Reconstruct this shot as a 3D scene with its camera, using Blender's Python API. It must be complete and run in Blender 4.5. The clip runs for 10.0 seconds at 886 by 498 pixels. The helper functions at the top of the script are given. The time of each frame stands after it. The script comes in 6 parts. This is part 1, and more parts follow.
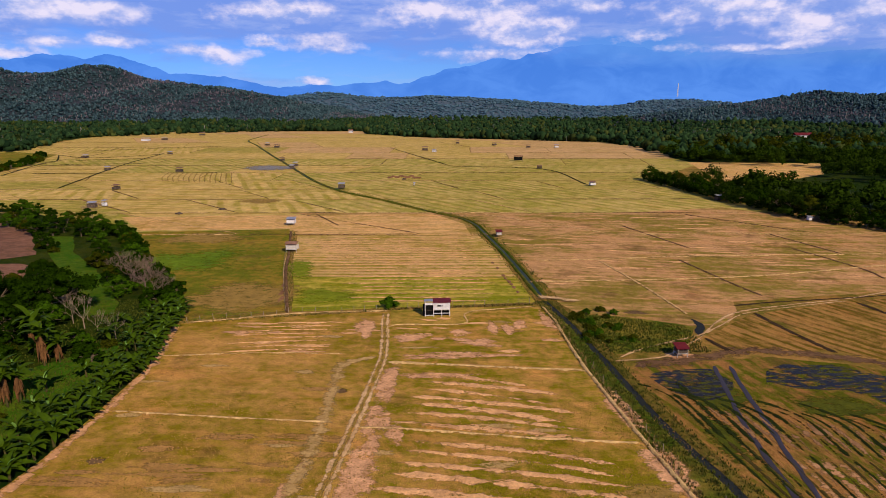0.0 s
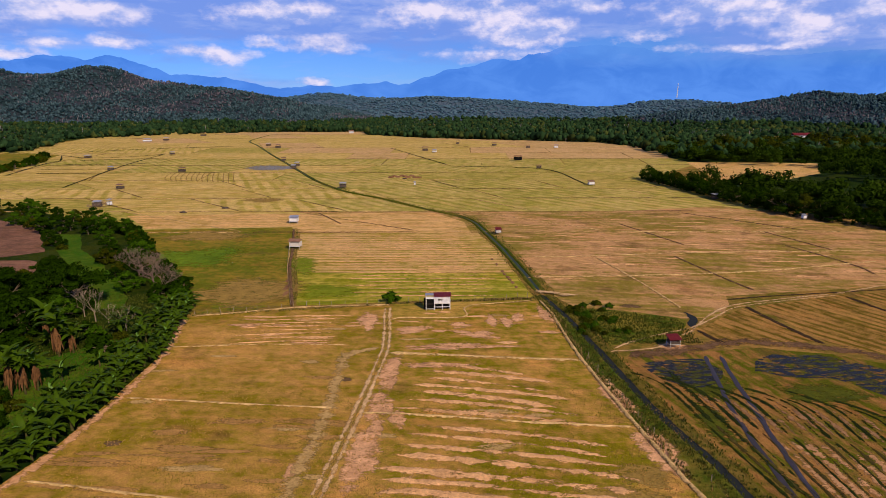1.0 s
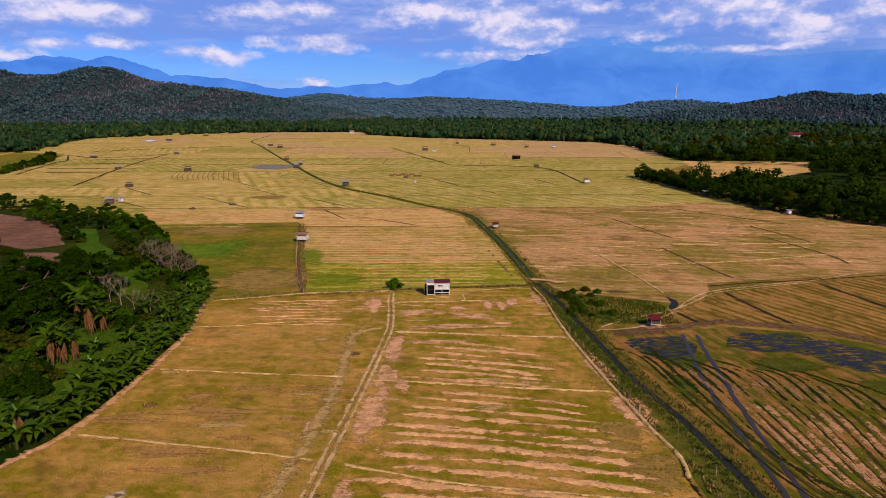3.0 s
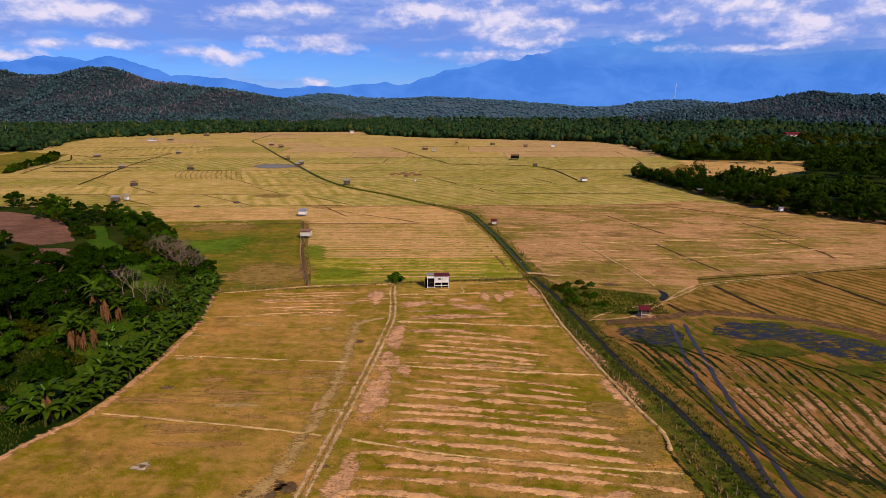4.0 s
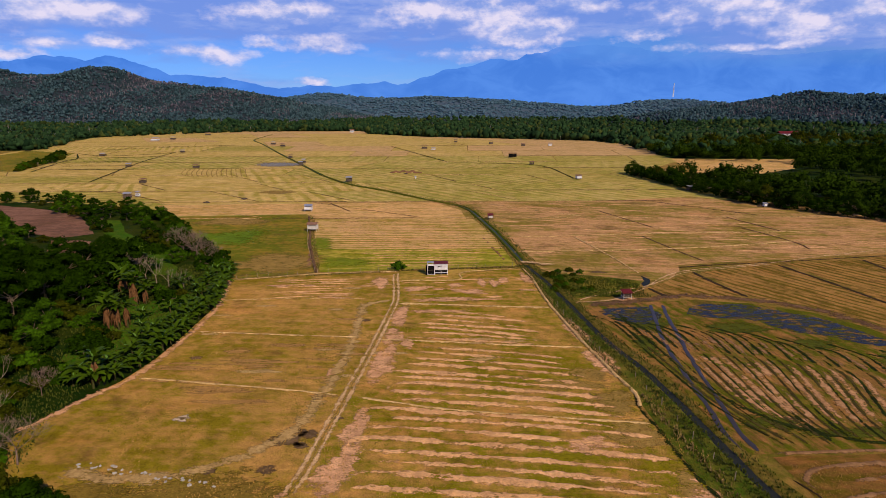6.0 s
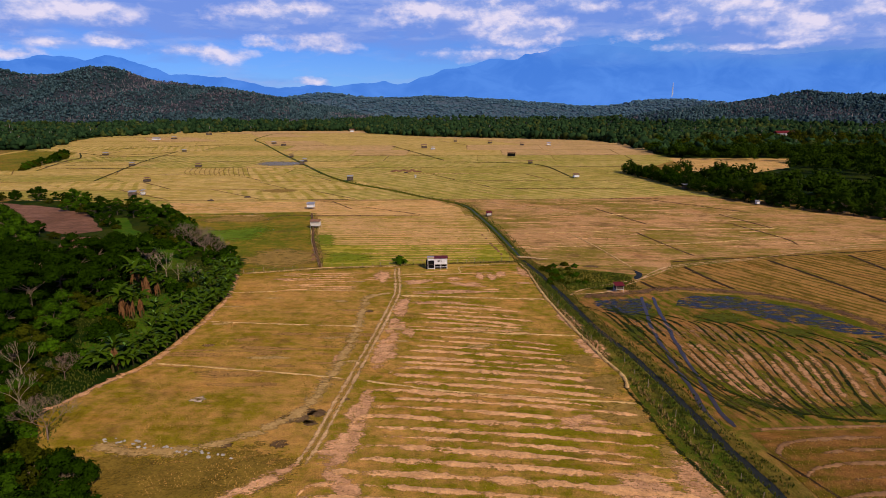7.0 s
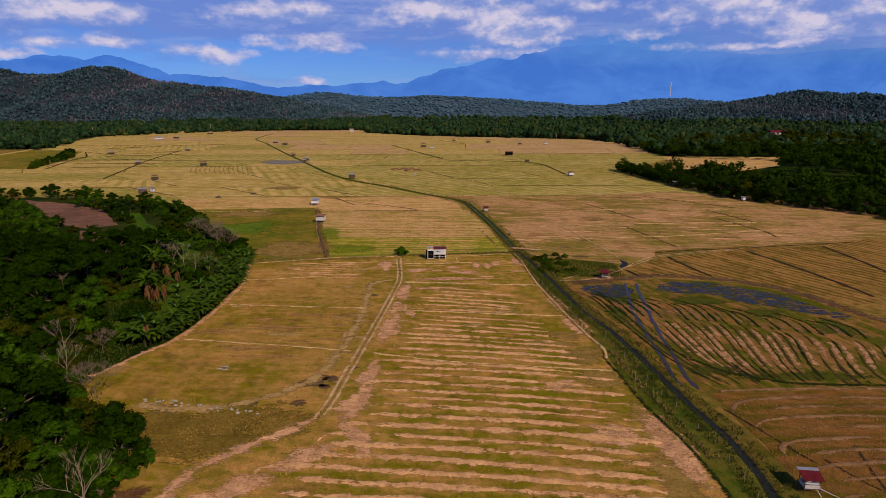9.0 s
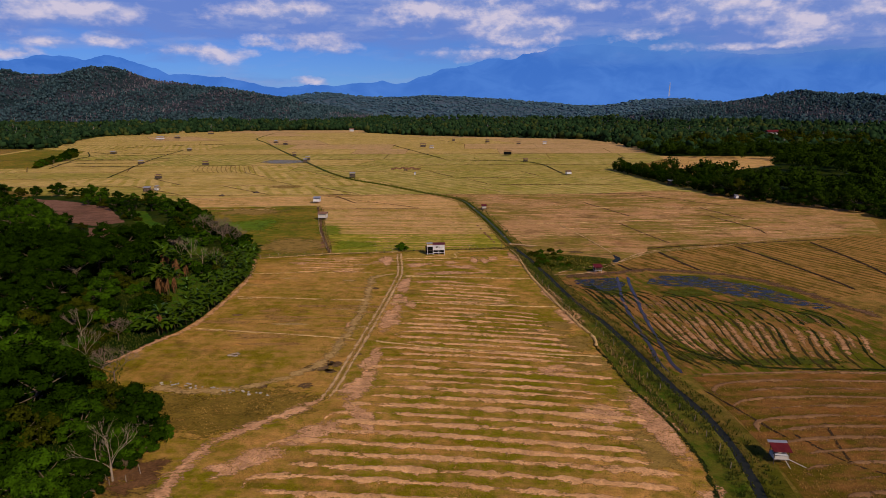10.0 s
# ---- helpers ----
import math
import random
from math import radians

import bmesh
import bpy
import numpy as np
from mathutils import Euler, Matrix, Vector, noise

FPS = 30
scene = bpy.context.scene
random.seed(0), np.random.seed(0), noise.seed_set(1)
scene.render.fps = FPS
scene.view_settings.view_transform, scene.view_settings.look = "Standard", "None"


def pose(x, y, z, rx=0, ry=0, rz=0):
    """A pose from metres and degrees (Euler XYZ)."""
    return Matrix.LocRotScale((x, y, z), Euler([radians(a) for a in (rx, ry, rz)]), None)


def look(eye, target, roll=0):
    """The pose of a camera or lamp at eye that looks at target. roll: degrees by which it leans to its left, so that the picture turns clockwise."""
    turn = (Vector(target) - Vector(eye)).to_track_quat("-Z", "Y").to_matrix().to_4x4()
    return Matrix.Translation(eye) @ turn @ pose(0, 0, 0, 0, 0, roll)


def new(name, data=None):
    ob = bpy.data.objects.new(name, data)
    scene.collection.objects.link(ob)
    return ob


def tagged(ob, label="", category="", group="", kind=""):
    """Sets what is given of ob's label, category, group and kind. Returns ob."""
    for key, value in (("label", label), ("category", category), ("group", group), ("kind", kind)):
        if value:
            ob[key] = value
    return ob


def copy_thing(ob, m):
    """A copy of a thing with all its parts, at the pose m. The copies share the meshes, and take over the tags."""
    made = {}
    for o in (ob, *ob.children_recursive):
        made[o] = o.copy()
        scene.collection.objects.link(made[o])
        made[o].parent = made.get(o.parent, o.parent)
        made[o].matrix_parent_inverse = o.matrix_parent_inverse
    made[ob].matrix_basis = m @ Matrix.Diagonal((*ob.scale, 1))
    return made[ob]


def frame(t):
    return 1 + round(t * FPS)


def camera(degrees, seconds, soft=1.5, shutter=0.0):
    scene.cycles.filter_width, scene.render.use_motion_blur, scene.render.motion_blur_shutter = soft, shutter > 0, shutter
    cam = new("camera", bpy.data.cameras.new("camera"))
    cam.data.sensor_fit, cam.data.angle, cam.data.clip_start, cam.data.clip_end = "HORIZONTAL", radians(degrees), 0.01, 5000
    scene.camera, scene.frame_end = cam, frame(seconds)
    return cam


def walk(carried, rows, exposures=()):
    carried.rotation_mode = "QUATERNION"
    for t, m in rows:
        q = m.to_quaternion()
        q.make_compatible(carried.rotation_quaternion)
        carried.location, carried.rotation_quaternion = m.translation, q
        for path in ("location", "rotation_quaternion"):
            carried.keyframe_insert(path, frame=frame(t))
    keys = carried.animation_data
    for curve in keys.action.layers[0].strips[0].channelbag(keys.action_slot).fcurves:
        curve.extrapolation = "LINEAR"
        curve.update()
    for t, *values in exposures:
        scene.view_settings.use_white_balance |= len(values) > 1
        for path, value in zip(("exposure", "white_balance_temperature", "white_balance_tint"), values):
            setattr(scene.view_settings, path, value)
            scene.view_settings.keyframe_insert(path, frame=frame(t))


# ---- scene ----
# ---- camera and its flight ----
cam = camera(74.0, 10.0, soft=0.8)
# seconds, eye x, y, z, heading, pitch, lean
ROWS = [
    (0, -0.292, -5.842, 45.451, 0.598, -13.470, -0.098),
    (0.5, -0.315, -7.711, 45.309, 0.609, -13.433, -0.116),
    (1, -0.310, -9.875, 45.198, 0.616, -13.405, -0.132),
    (1.5, -0.286, -12.283, 45.116, 0.618, -13.385, -0.146),
    (2, -0.250, -14.891, 45.060, 0.616, -13.372, -0.158),
    (2.5, -0.207, -17.656, 45.027, 0.609, -13.365, -0.168),
    (3, -0.162, -20.543, 45.014, 0.600, -13.364, -0.177),
    (3.5, -0.119, -23.518, 45.018, 0.587, -13.368, -0.185),
    (4, -0.081, -26.554, 45.037, 0.571, -13.376, -0.191),
    (4.5, -0.050, -29.626, 45.068, 0.554, -13.387, -0.196),
    (5, -0.026, -32.715, 45.109, 0.534, -13.400, -0.201),
    (5.5, -0.009, -35.805, 45.158, 0.512, -13.415, -0.205),
    (6, 0.003, -38.886, 45.213, 0.489, -13.432, -0.208),
    (6.5, 0.011, -41.950, 45.272, 0.466, -13.448, -0.211),
    (7, 0.020, -44.996, 45.333, 0.442, -13.465, -0.214),
    (7.5, 0.034, -48.024, 45.395, 0.417, -13.480, -0.217),
    (8, 0.058, -51.040, 45.455, 0.393, -13.493, -0.220),
    (8.5, 0.099, -54.056, 45.513, 0.370, -13.503, -0.223),
    (9, 0.165, -57.085, 45.568, 0.348, -13.510, -0.227),
    (9.5, 0.264, -60.147, 45.618, 0.327, -13.512, -0.231),
    (10, 0.406, -63.264, 45.662, 0.308, -13.510, -0.236),
]


def flight_pose(x, y, z, heading, pitch, lean):
    h, p = radians(heading), radians(pitch)
    ahead = Vector((-math.sin(h) * math.cos(p), math.cos(h) * math.cos(p), math.sin(p)))
    eye = Vector((x, y, z))
    return look(eye, eye + ahead, lean)


walk(cam, [(t, flight_pose(*row)) for t, *row in ROWS], [(0, -0.07, 6500, 16), (5.5, -0.15, 6500, 16), (7.5, -0.19, 6500, 16), (9, -0.46, 6500, 17), (10, -0.53, 6500, 17)])

# ---- sun and sky ----
SUN_EL, SUN_AZ = radians(37), math.atan2(0.55, -0.835)   # azimuth clockwise from +y
to_sun = Vector((math.sin(SUN_AZ) * math.cos(SUN_EL), math.cos(SUN_AZ) * math.cos(SUN_EL), math.sin(SUN_EL)))
sun = new("sun", bpy.data.lights.new("sun", "SUN"))
sun.data.energy, sun.data.angle, sun.data.color = 5.0, radians(0.55), (1.0, 0.86, 0.64)
sun.matrix_world = look((0, 0, 60), Vector((0, 0, 60)) - to_sun)


class Nodes:
    """A short way to write node trees."""

    def __init__(self, tree):
        self.tree = tree
        tree.nodes.clear()

    def add(self, kind, inputs=(), **props):
        n = self.tree.nodes.new(kind)
        for k, v in props.items():
            if k == "operation":
                n.operation = v
            elif k == "data_type":
                n.data_type = v
            elif k == "blend_type":
                n.blend_type = v
            elif k == "sky_type":
                n.sky_type = v
            elif k == "feature":
                n.feature = v
        for key, v in dict(inputs).items():
            if isinstance(v, bpy.types.NodeSocket):
                self.tree.links.new(v, n.inputs[key])
            else:
                n.inputs[key].default_value = v
        return n

    def math(self, op, a, b=0.0, c=0.0):
        return self.add("ShaderNodeMath", {0: a, 1: b, 2: c}, operation=op).outputs[0]

    def mix(self, fac, a, b, blend="MIX"):
        a, b = ((*v, 1.0) if isinstance(v, tuple) and len(v) == 3 else v for v in (a, b))
        return self.add("ShaderNodeMix", {0: fac, 6: a, 7: b}, data_type="RGBA", blend_type=blend).outputs[2]

    def noise(self, vec, scale, detail=4.0, rough=0.55, distort=0.0):
        return self.add("ShaderNodeTexNoise", {"Vector": vec, "Scale": scale, "Detail": detail, "Roughness": rough, "Distortion": distort}).outputs[0]

    def ramp(self, x, lo, hi):
        return self.add("ShaderNodeMapRange", {0: x, 1: lo, 2: hi, 3: 0.0, 4: 1.0}).outputs[0]

    def place(self, vec, scale=(1, 1, 1), angle=0.0, shift=(0, 0, 0)):
        turned = self.add("ShaderNodeMapping", {"Vector": vec, "Rotation": (0, 0, angle), "Location": shift}).outputs[0]
        return self.add("ShaderNodeMapping", {"Vector": turned, "Scale": scale}).outputs[0]


world = bpy.data.worlds.new("sky")
scene.world = world
world.use_nodes = True
w = Nodes(world.node_tree)
sky = w.add("ShaderNodeTexSky", sky_type="NISHITA")
sky.sun_disc, sky.sun_elevation, sky.sun_rotation = False, SUN_EL, SUN_AZ
sky.altitude, sky.air_density, sky.dust_density, sky.ozone_density = 900, 1.0, 0.1, 3.0
ray = w.add("ShaderNodeTexCoord").outputs["Generated"]
split = w.add("ShaderNodeSeparateXYZ", {0: ray})
up = w.math("MAXIMUM", split.outputs[2], 0.0)
across = w.math("ARCTAN2", split.outputs[0], split.outputs[1])
rise = w.math("ARCSINE", split.outputs[2])
flat_ray = w.add("ShaderNodeCombineXYZ", {0: across, 1: w.math("MULTIPLY", rise, 1.7), 2: 0.0}).outputs[0]


# heaps of cumulus: bearing, elevation, half width, half height, in radians
CLOUDS = [
    (-0.60, 0.135, 0.070, 0.022), (-0.52, 0.133, 0.050, 0.018), (-0.27, 0.143, 0.085, 0.018), (-0.05, 0.152, 0.105, 0.022), (-0.21, 0.099, 0.065, 0.014),
    (-0.58, 0.089, 0.026, 0.008), (-0.495, 0.095, 0.036, 0.008), (-0.37, 0.082, 0.060, 0.010), (-0.29, 0.102, 0.032, 0.007), (-0.62, 0.075, 0.036, 0.009),
    (0.08, 0.143, 0.065, 0.032), (0.215, 0.154, 0.042, 0.010), (0.175, 0.124, 0.030, 0.021), (0.13, 0.108, 0.085, 0.010), (0.07, 0.082, 0.075, 0.012),
    (0.43, 0.138, 0.120, 0.022), (0.525, 0.114, 0.050, 0.024), (0.60, 0.124, 0.060, 0.026), (0.46, 0.087, 0.115, 0.006), (-0.214, 0.041, 0.022, 0.006),
    (0.31, 0.108, 0.060, 0.008),
]


def billows(lift):
    """Knobbly cloud texture over the sky's angles."""
    spot = w.place(flat_ray, (1.0, 1.0, 1.0), 0, (1.9, 1.3 + lift, 0))
    return w.math("ADD", w.math("MULTIPLY", w.noise(spot, 11.0, 4.0, 0.5), 0.5), w.math("MULTIPLY", w.noise(spot, 30.0, 8.0, 0.58), 0.5))


def stir(scale, size, seed):
    return w.math("MULTIPLY", w.math("SUBTRACT", w.noise(w.place(flat_ray, shift=(seed, seed * 2, 0)), scale, 5.0, 0.6), 0.5), size)


stirred = w.add("ShaderNodeCombineXYZ", {0: w.math("ADD", across, stir(14.0, 0.085, 2.0)), 1: w.math("ADD", rise, stir(14.0, 0.034, 5.0)), 2: 0.0}).outputs[0]
nearest = None
for bearing, lift, half_wide, half_high in CLOUDS:
    away = w.add("ShaderNodeVectorMath", {0: stirred, 1: (bearing, lift, 0.0)}, operation="SUBTRACT").outputs[0]
    away = w.add("ShaderNodeVectorMath", {0: away, 1: (1 / half_wide, 1 / half_high, 0.0)}, operation="MULTIPLY").outputs[0]
    away = w.add("ShaderNodeVectorMath", {0: away}, operation="LENGTH").outputs[1]
    nearest = away if nearest is None else w.math("SMOOTH_MIN", nearest, away, 0.3)
heap, heap_above = billows(0.0), billows(0.022)
high_clouds = w.math("MULTIPLY", w.ramp(w.math("ABSOLUTE", across), 0.70, 0.85), w.ramp(w.noise(flat_ray, 5.0, 6.0, 0.6), 0.50, 0.64))
high_clouds = w.math("MAXIMUM", high_clouds, w.math("MULTIPLY", w.ramp(rise, 0.17, 0.22), w.ramp(w.noise(flat_ray, 4.0, 6.0, 0.6), 0.48, 0.64)))
inside = w.math("SUBTRACT", 1.15, nearest)
bright = w.ramp(w.math("ADD", inside, w.math("MULTIPLY", w.math("SUBTRACT", heap, 0.5), 3.4)), -0.15, 0.85)
bright = w.math("MAXIMUM", bright, w.math("MULTIPLY", high_clouds, 0.45))
veils = w.noise(w.place(flat_ray, (1.0, 2.2, 1.0), 0, (3.3, 1.0, 0)), 4.6, 7.0, 0.55)
bank = w.math("MULTIPLY", w.ramp(rise, 0.55, 0.22), w.ramp(w.math("ADD", veils, w.math("MULTIPLY", w.ramp(rise, 0.065, 0.13), 0.26)), 0.52, 0.70))
wisps = w.ramp(w.noise(w.place(flat_ray, (1.0, 2.6, 1.0), 0, (7.3, 2.0, 0)), 9.0, 7.0, 0.6), 0.50, 0.72)
body = w.ramp(w.math("ADD", w.math("SUBTRACT", heap, heap_above), w.math("MULTIPLY", bright, 0.05)), -0.05, 0.13)
thin = w.ramp(up, 0.75, 0.25)
tint = w.mix(1.0, sky.outputs[0], (0.44, 0.82, 1.66), "MULTIPLY")
seen = w.mix(w.math("MULTIPLY", bank, w.math("MULTIPLY", thin, 0.85)), tint, w.mix(wisps, (2.9, 5.0, 12.2), (5.0, 6.9, 13.0)))
seen = w.mix(w.math("MULTIPLY", wisps, w.math("MULTIPLY", thin, 0.28)), seen, (6.0, 7.6, 13.0, 1.0))
cloud = w.mix(body, (5.0, 6.8, 12.8), (12.8, 12.2, 14.6))
seen = w.mix(w.math("MULTIPLY", bright, w.math("ADD", 0.2, w.math("MULTIPLY", thin, 0.75))), seen, cloud)
back = w.add("ShaderNodeBackground", {0: seen, 1: 0.068})
w.tree.links.new(back.outputs[0], w.add("ShaderNodeOutputWorld").inputs[0])

# ---- materials ----


def material(name):
    m = bpy.data.materials.new(name)
    m.use_nodes = True
    n = Nodes(m.node_tree)
    return m, n, n.add("ShaderNodeNewGeometry").outputs["Position"]


def finish(n, colour, rough=0.9, bump=None, depth=0.1, metal=0.0, spec=0.3, through_light=0.0, soft_edge=None, ior=1.45, gaps=None):
    s = n.add("ShaderNodeBsdfPrincipled", {"IOR": ior, "Base Color": colour if isinstance(colour, bpy.types.NodeSocket) else (*colour, 1.0), "Roughness": rough, "Metallic": metal, "Specular IOR Level": spec})
    if bump is not None:
        b = n.add("ShaderNodeBump", {"Height": bump, "Distance": depth, "Strength": 1.0})
        n.tree.links.new(b.outputs[0], s.inputs["Normal"])
    out = s.outputs[0]
    if through_light:
        t = n.add("ShaderNodeBsdfTranslucent", {0: colour if isinstance(colour, bpy.types.NodeSocket) else (*colour, 1.0)})
        out = n.add("ShaderNodeMixShader", {0: through_light, 1: out, 2: t.outputs[0]}).outputs[0]
    if gaps is not None:
        out = n.add("ShaderNodeMixShader", {0: gaps, 1: out, 2: n.add("ShaderNodeBsdfTransparent").outputs[0]}).outputs[0]
    if soft_edge is not None:
        inner = n.add("ShaderNodeAttribute")
        inner.attribute_name = "inner"
        soft_edge = n.place(soft_edge, (0.6, 1.35, 1.0))
        worn = n.math("ADD", n.noise(soft_edge, 0.55, 4.0, 0.6), n.math("MULTIPLY", n.noise(soft_edge, 2.6, 5.0, 0.7), 0.9))
        keep = n.ramp(n.math("ADD", inner.outputs["Fac"], n.math("MULTIPLY", n.math("SUBTRACT", worn, 0.95), 3.0)), 0.22, 0.72)
        out = n.add("ShaderNodeMixShader", {0: keep, 1: n.add("ShaderNodeBsdfTransparent").outputs[0], 2: out}).outputs[0]
    n.tree.links.new(out, n.add("ShaderNodeOutputMaterial").inputs[0])


def field_material(name, straw, green, amount, angle=0.0, period=2.5, rows=0.3, patch=0.5, dark=0.0, seed=0.0, coarse=1.0, lines=0.0):
    """Stubble ground: straw and regrowth mixed in patches and in mown rows that run at an angle to x."""
    m, n, p = material(name)
    p = n.place(p, shift=(seed * 37.0, seed * 91.0, 0))
    def spread(vec, scale, detail, rough, low=0.36, high=0.64, distort=0.0):
        return n.ramp(n.noise(vec, scale, detail, rough, distort), low, high)

    def about(x, size):
        return n.math("MULTIPLY", n.math("SUBTRACT", x, 0.5), size)

    streak = spread(n.place(p, (0.05, 1.0 / period, 1.0), -angle), 1.0, 3.0, 0.5, distort=0.15)
    fine_streak = spread(n.place(p, (0.3, 3.2 / period, 1.0), -angle), 1.0, 4.0, 0.6)
    patches = spread(p, 0.03 / coarse ** 0.5, 4.0, 0.55)
    clumps = spread(p, 0.5 / coarse, 4.0, 0.6)
    bits = spread(p, 1.5 / coarse, 3.0, 0.6)
    fine = spread(p, 5.0 / coarse, 3.0, 0.65)
    blades = spread(n.place(p, (8.0 / coarse, 2.6 / coarse, 1.0)), 1.0, 3.0, 0.6)
    along = n.add("ShaderNodeSeparateXYZ", {0: n.place(p, angle=-angle)}).outputs[1]
    sway = n.math("MULTIPLY", n.noise(p, 0.03, 2.0, 0.4), 3.5)
    drill = n.math("SINE", n.math("MULTIPLY", n.math("ADD", along, sway), math.tau / period))
    drill = n.math("SUBTRACT", n.math("MULTIPLY", n.ramp(drill, -0.1, 0.7), 2.0), 0.8)
    drill = n.math("MULTIPLY", drill, n.ramp(n.noise(p, 0.05 / coarse ** 0.5, 3.0, 0.6), 0.35, 0.55))
    f = n.math("ADD", amount, about(patches, patch * 1.1))
    f = n.math("ADD", f, about(streak, rows * 2.3))
    f = n.math("ADD", f, about(fine_streak, rows * 1.3))
    f = n.math("ADD", f, n.math("MULTIPLY", drill, lines))
    f = n.math("ADD", f, about(clumps, 0.62))
    f = n.math("ADD", f, about(bits, 0.3))
    f = n.math("ADD", f, about(spread(p, 0.13, 3.0, 0.5), 0.5))
    f = n.ramp(f, 0.0, 1.0)
    c = n.mix(f, straw, green)
    soil = n.ramp(n.noise(p, 0.10, 5.0, 0.65), 0.60 - dark, 0.72 - dark)
    c = n.mix(n.math("MULTIPLY", soil, 0.55), c, (0.13, 0.066, 0.022))
    sweep = spread(n.place(p, (0.22 / coarse, 0.5 / coarse, 1.0), -angle + 0.5), 1.0, 5.0, 0.62, distort=0.8)
    tone = n.math("ADD", 0.45, n.math("ADD", n.math("MULTIPLY", fine, 0.26), n.math("MULTIPLY", bits, 0.24)))
    tone = n.math("ADD", tone, n.math("ADD", n.math("MULTIPLY", blades, 0.36), n.math("MULTIPLY", sweep, 0.26)))
    russet = n.ramp(n.noise(n.place(p, (0.05, 0.11, 1.0), -angle, (31, 17, 0)), 1.0, 5.0, 0.62), 0.50, 0.70)
    c = n.mix(n.math("MULTIPLY", russet, 0.35), c, n.mix(1.0, c, (1.12, 0.82, 0.72), "MULTIPLY"))
    c = n.mix(1.0, c, n.add("ShaderNodeCombineColor", {0: tone, 1: tone, 2: tone}).outputs[0], "MULTIPLY")
    finish(n, c, 0.95, n.math("ADD", n.math("MULTIPLY", fine, 0.25), n.math("ADD", n.math("MULTIPLY", blades, 0.4), n.math("MULTIPLY", clumps, 0.5))), 0.09, spec=0.03)
    return m


F_NEAR_LEFT = field_material("stubble with weeds", (0.455, 0.236, 0.058), (0.205, 0.148, 0.008), 0.54, radians(-3), 2.4, 0.17, 0.6, 0.03, 1, lines=0.06)
F_NEAR_MID = field_material("stubble under swaths", (0.51, 0.252, 0.064), (0.182, 0.146, 0.006), 0.66, radians(-3), 2.7, 0.15, 0.5, 0.02, 2, lines=0.1)
F_YARD = field_material("yard grass", (0.46, 0.270, 0.055), (0.180, 0.150, 0.011), 0.6, 0, 2.5, 0.2, 0.5, 0.0, 3)
F_PASTURE = field_material("pasture", (0.310, 0.178, 0.024), (0.116, 0.122, 0.007), 0.72, 0, 3.0, 0.12, 0.45, 0.03, 4)
F_BEHIND = field_material("green stubble", (0.45, 0.325, 0.050), (0.190, 0.195, 0.008), 0.70, radians(2), 3.05, 0.30, 0.5, -0.05, 6, lines=0.2)
F_ROWS = field_material("mown rows", (0.55, 0.325, 0.115), (0.27, 0.205, 0.022), 0.46, radians(1), 3.05, 0.3, 0.35, -0.03, 7, lines=0.42)
F_TAN = field_material("dry tan stubble", (0.60, 0.345, 0.125), (0.36, 0.225, 0.045), 0.32, radians(3), 2.2, 0.4, 0.5, -0.02, 8, lines=0.15)
F_RIGHT = field_material("dry reddish stubble", (0.47, 0.250, 0.098), (0.21, 0.152, 0.022), 0.44, radians(-8), 2.9, 0.32, 1.0, 0.06, 9, lines=0.16)
F_GOLD = field_material("gold stubble rows", (0.325, 0.168, 0.042), (0.118, 0.080, 0.008), 0.46, radians(118), 2.6, 0.42, 0.35, 0.02, 10, lines=0.6)
F_WET = field_material("wet paddy", (0.285, 0.132, 0.035), (0.084, 0.088, 0.004), 0.56, radians(105), 2.6, 0.45, 0.8, 0.05, 11, lines=0.1)
F_LOWER = field_material("ploughed stubble", (0.235, 0.105, 0.026), (0.104, 0.074, 0.006), 0.50, radians(3), 3.0, 0.35, 0.6, 0.05, 12, lines=0.25)
FAR_FIELDS = [
    field_material("far gold", (0.52, 0.345, 0.106), (0.33, 0.240, 0.040), 0.42, radians(6), 6.5, 0.16, 0.4, -0.03, 13, 3.0, 0.26),
    field_material("far green gold", (0.46, 0.325, 0.095), (0.265, 0.226, 0.032), 0.58, radians(-52), 7.0, 0.16, 0.45, -0.05, 14, 3.0, 0.36),
    field_material("far pink tan", (0.51, 0.310, 0.132), (0.38, 0.245, 0.072), 0.36, radians(3), 7.5, 0.16, 0.45, 0.02, 15, 3.0, 0.22),
    field_material("far rows", (0.53, 0.355, 0.110), (0.31, 0.238, 0.034), 0.48, radians(112), 7.5, 0.16, 0.35, -0.04, 16, 3.0, 0.36),
    field_material("far olive", (0.43, 0.305, 0.080), (0.24, 0.205, 0.026), 0.55, radians(-12), 6.0, 0.16, 0.4, -0.02, 17, 3.0, 0.3),
]
M_GROUND = field_material("rough ground", (0.34, 0.180, 0.045), (0.115, 0.098, 0.010), 0.55, 0, 5.0, 0.1, 0.6, 0.03, 18)
M_VERGE = field_material("olive verge", (0.175, 0.114, 0.022), (0.072, 0.070, 0.005), 0.50, 0, 2.0, 0.1, 0.5, 0.0, 27)
M_GRASS = field_material("bank grass", (0.150, 0.115, 0.016), (0.048, 0.078, 0.004), 0.58, 0, 2.0, 0.1, 0.6, 0.0, 19)
M_RANK = field_material("rank grass", (0.190, 0.145, 0.018), (0.044, 0.082, 0.003), 0.55, 0, 4.0, 0.2, 1.0, 0.0, 24)
# grass colour taken near black to paint the shade beneath the trees
M_GROVE = field_material("grove grass with painted shade", (0.032, 0.042, 0.003), (0.008, 0.022, 0.0015), 0.6, 0, 4.0, 0.1, 0.8, -0.05, 20)
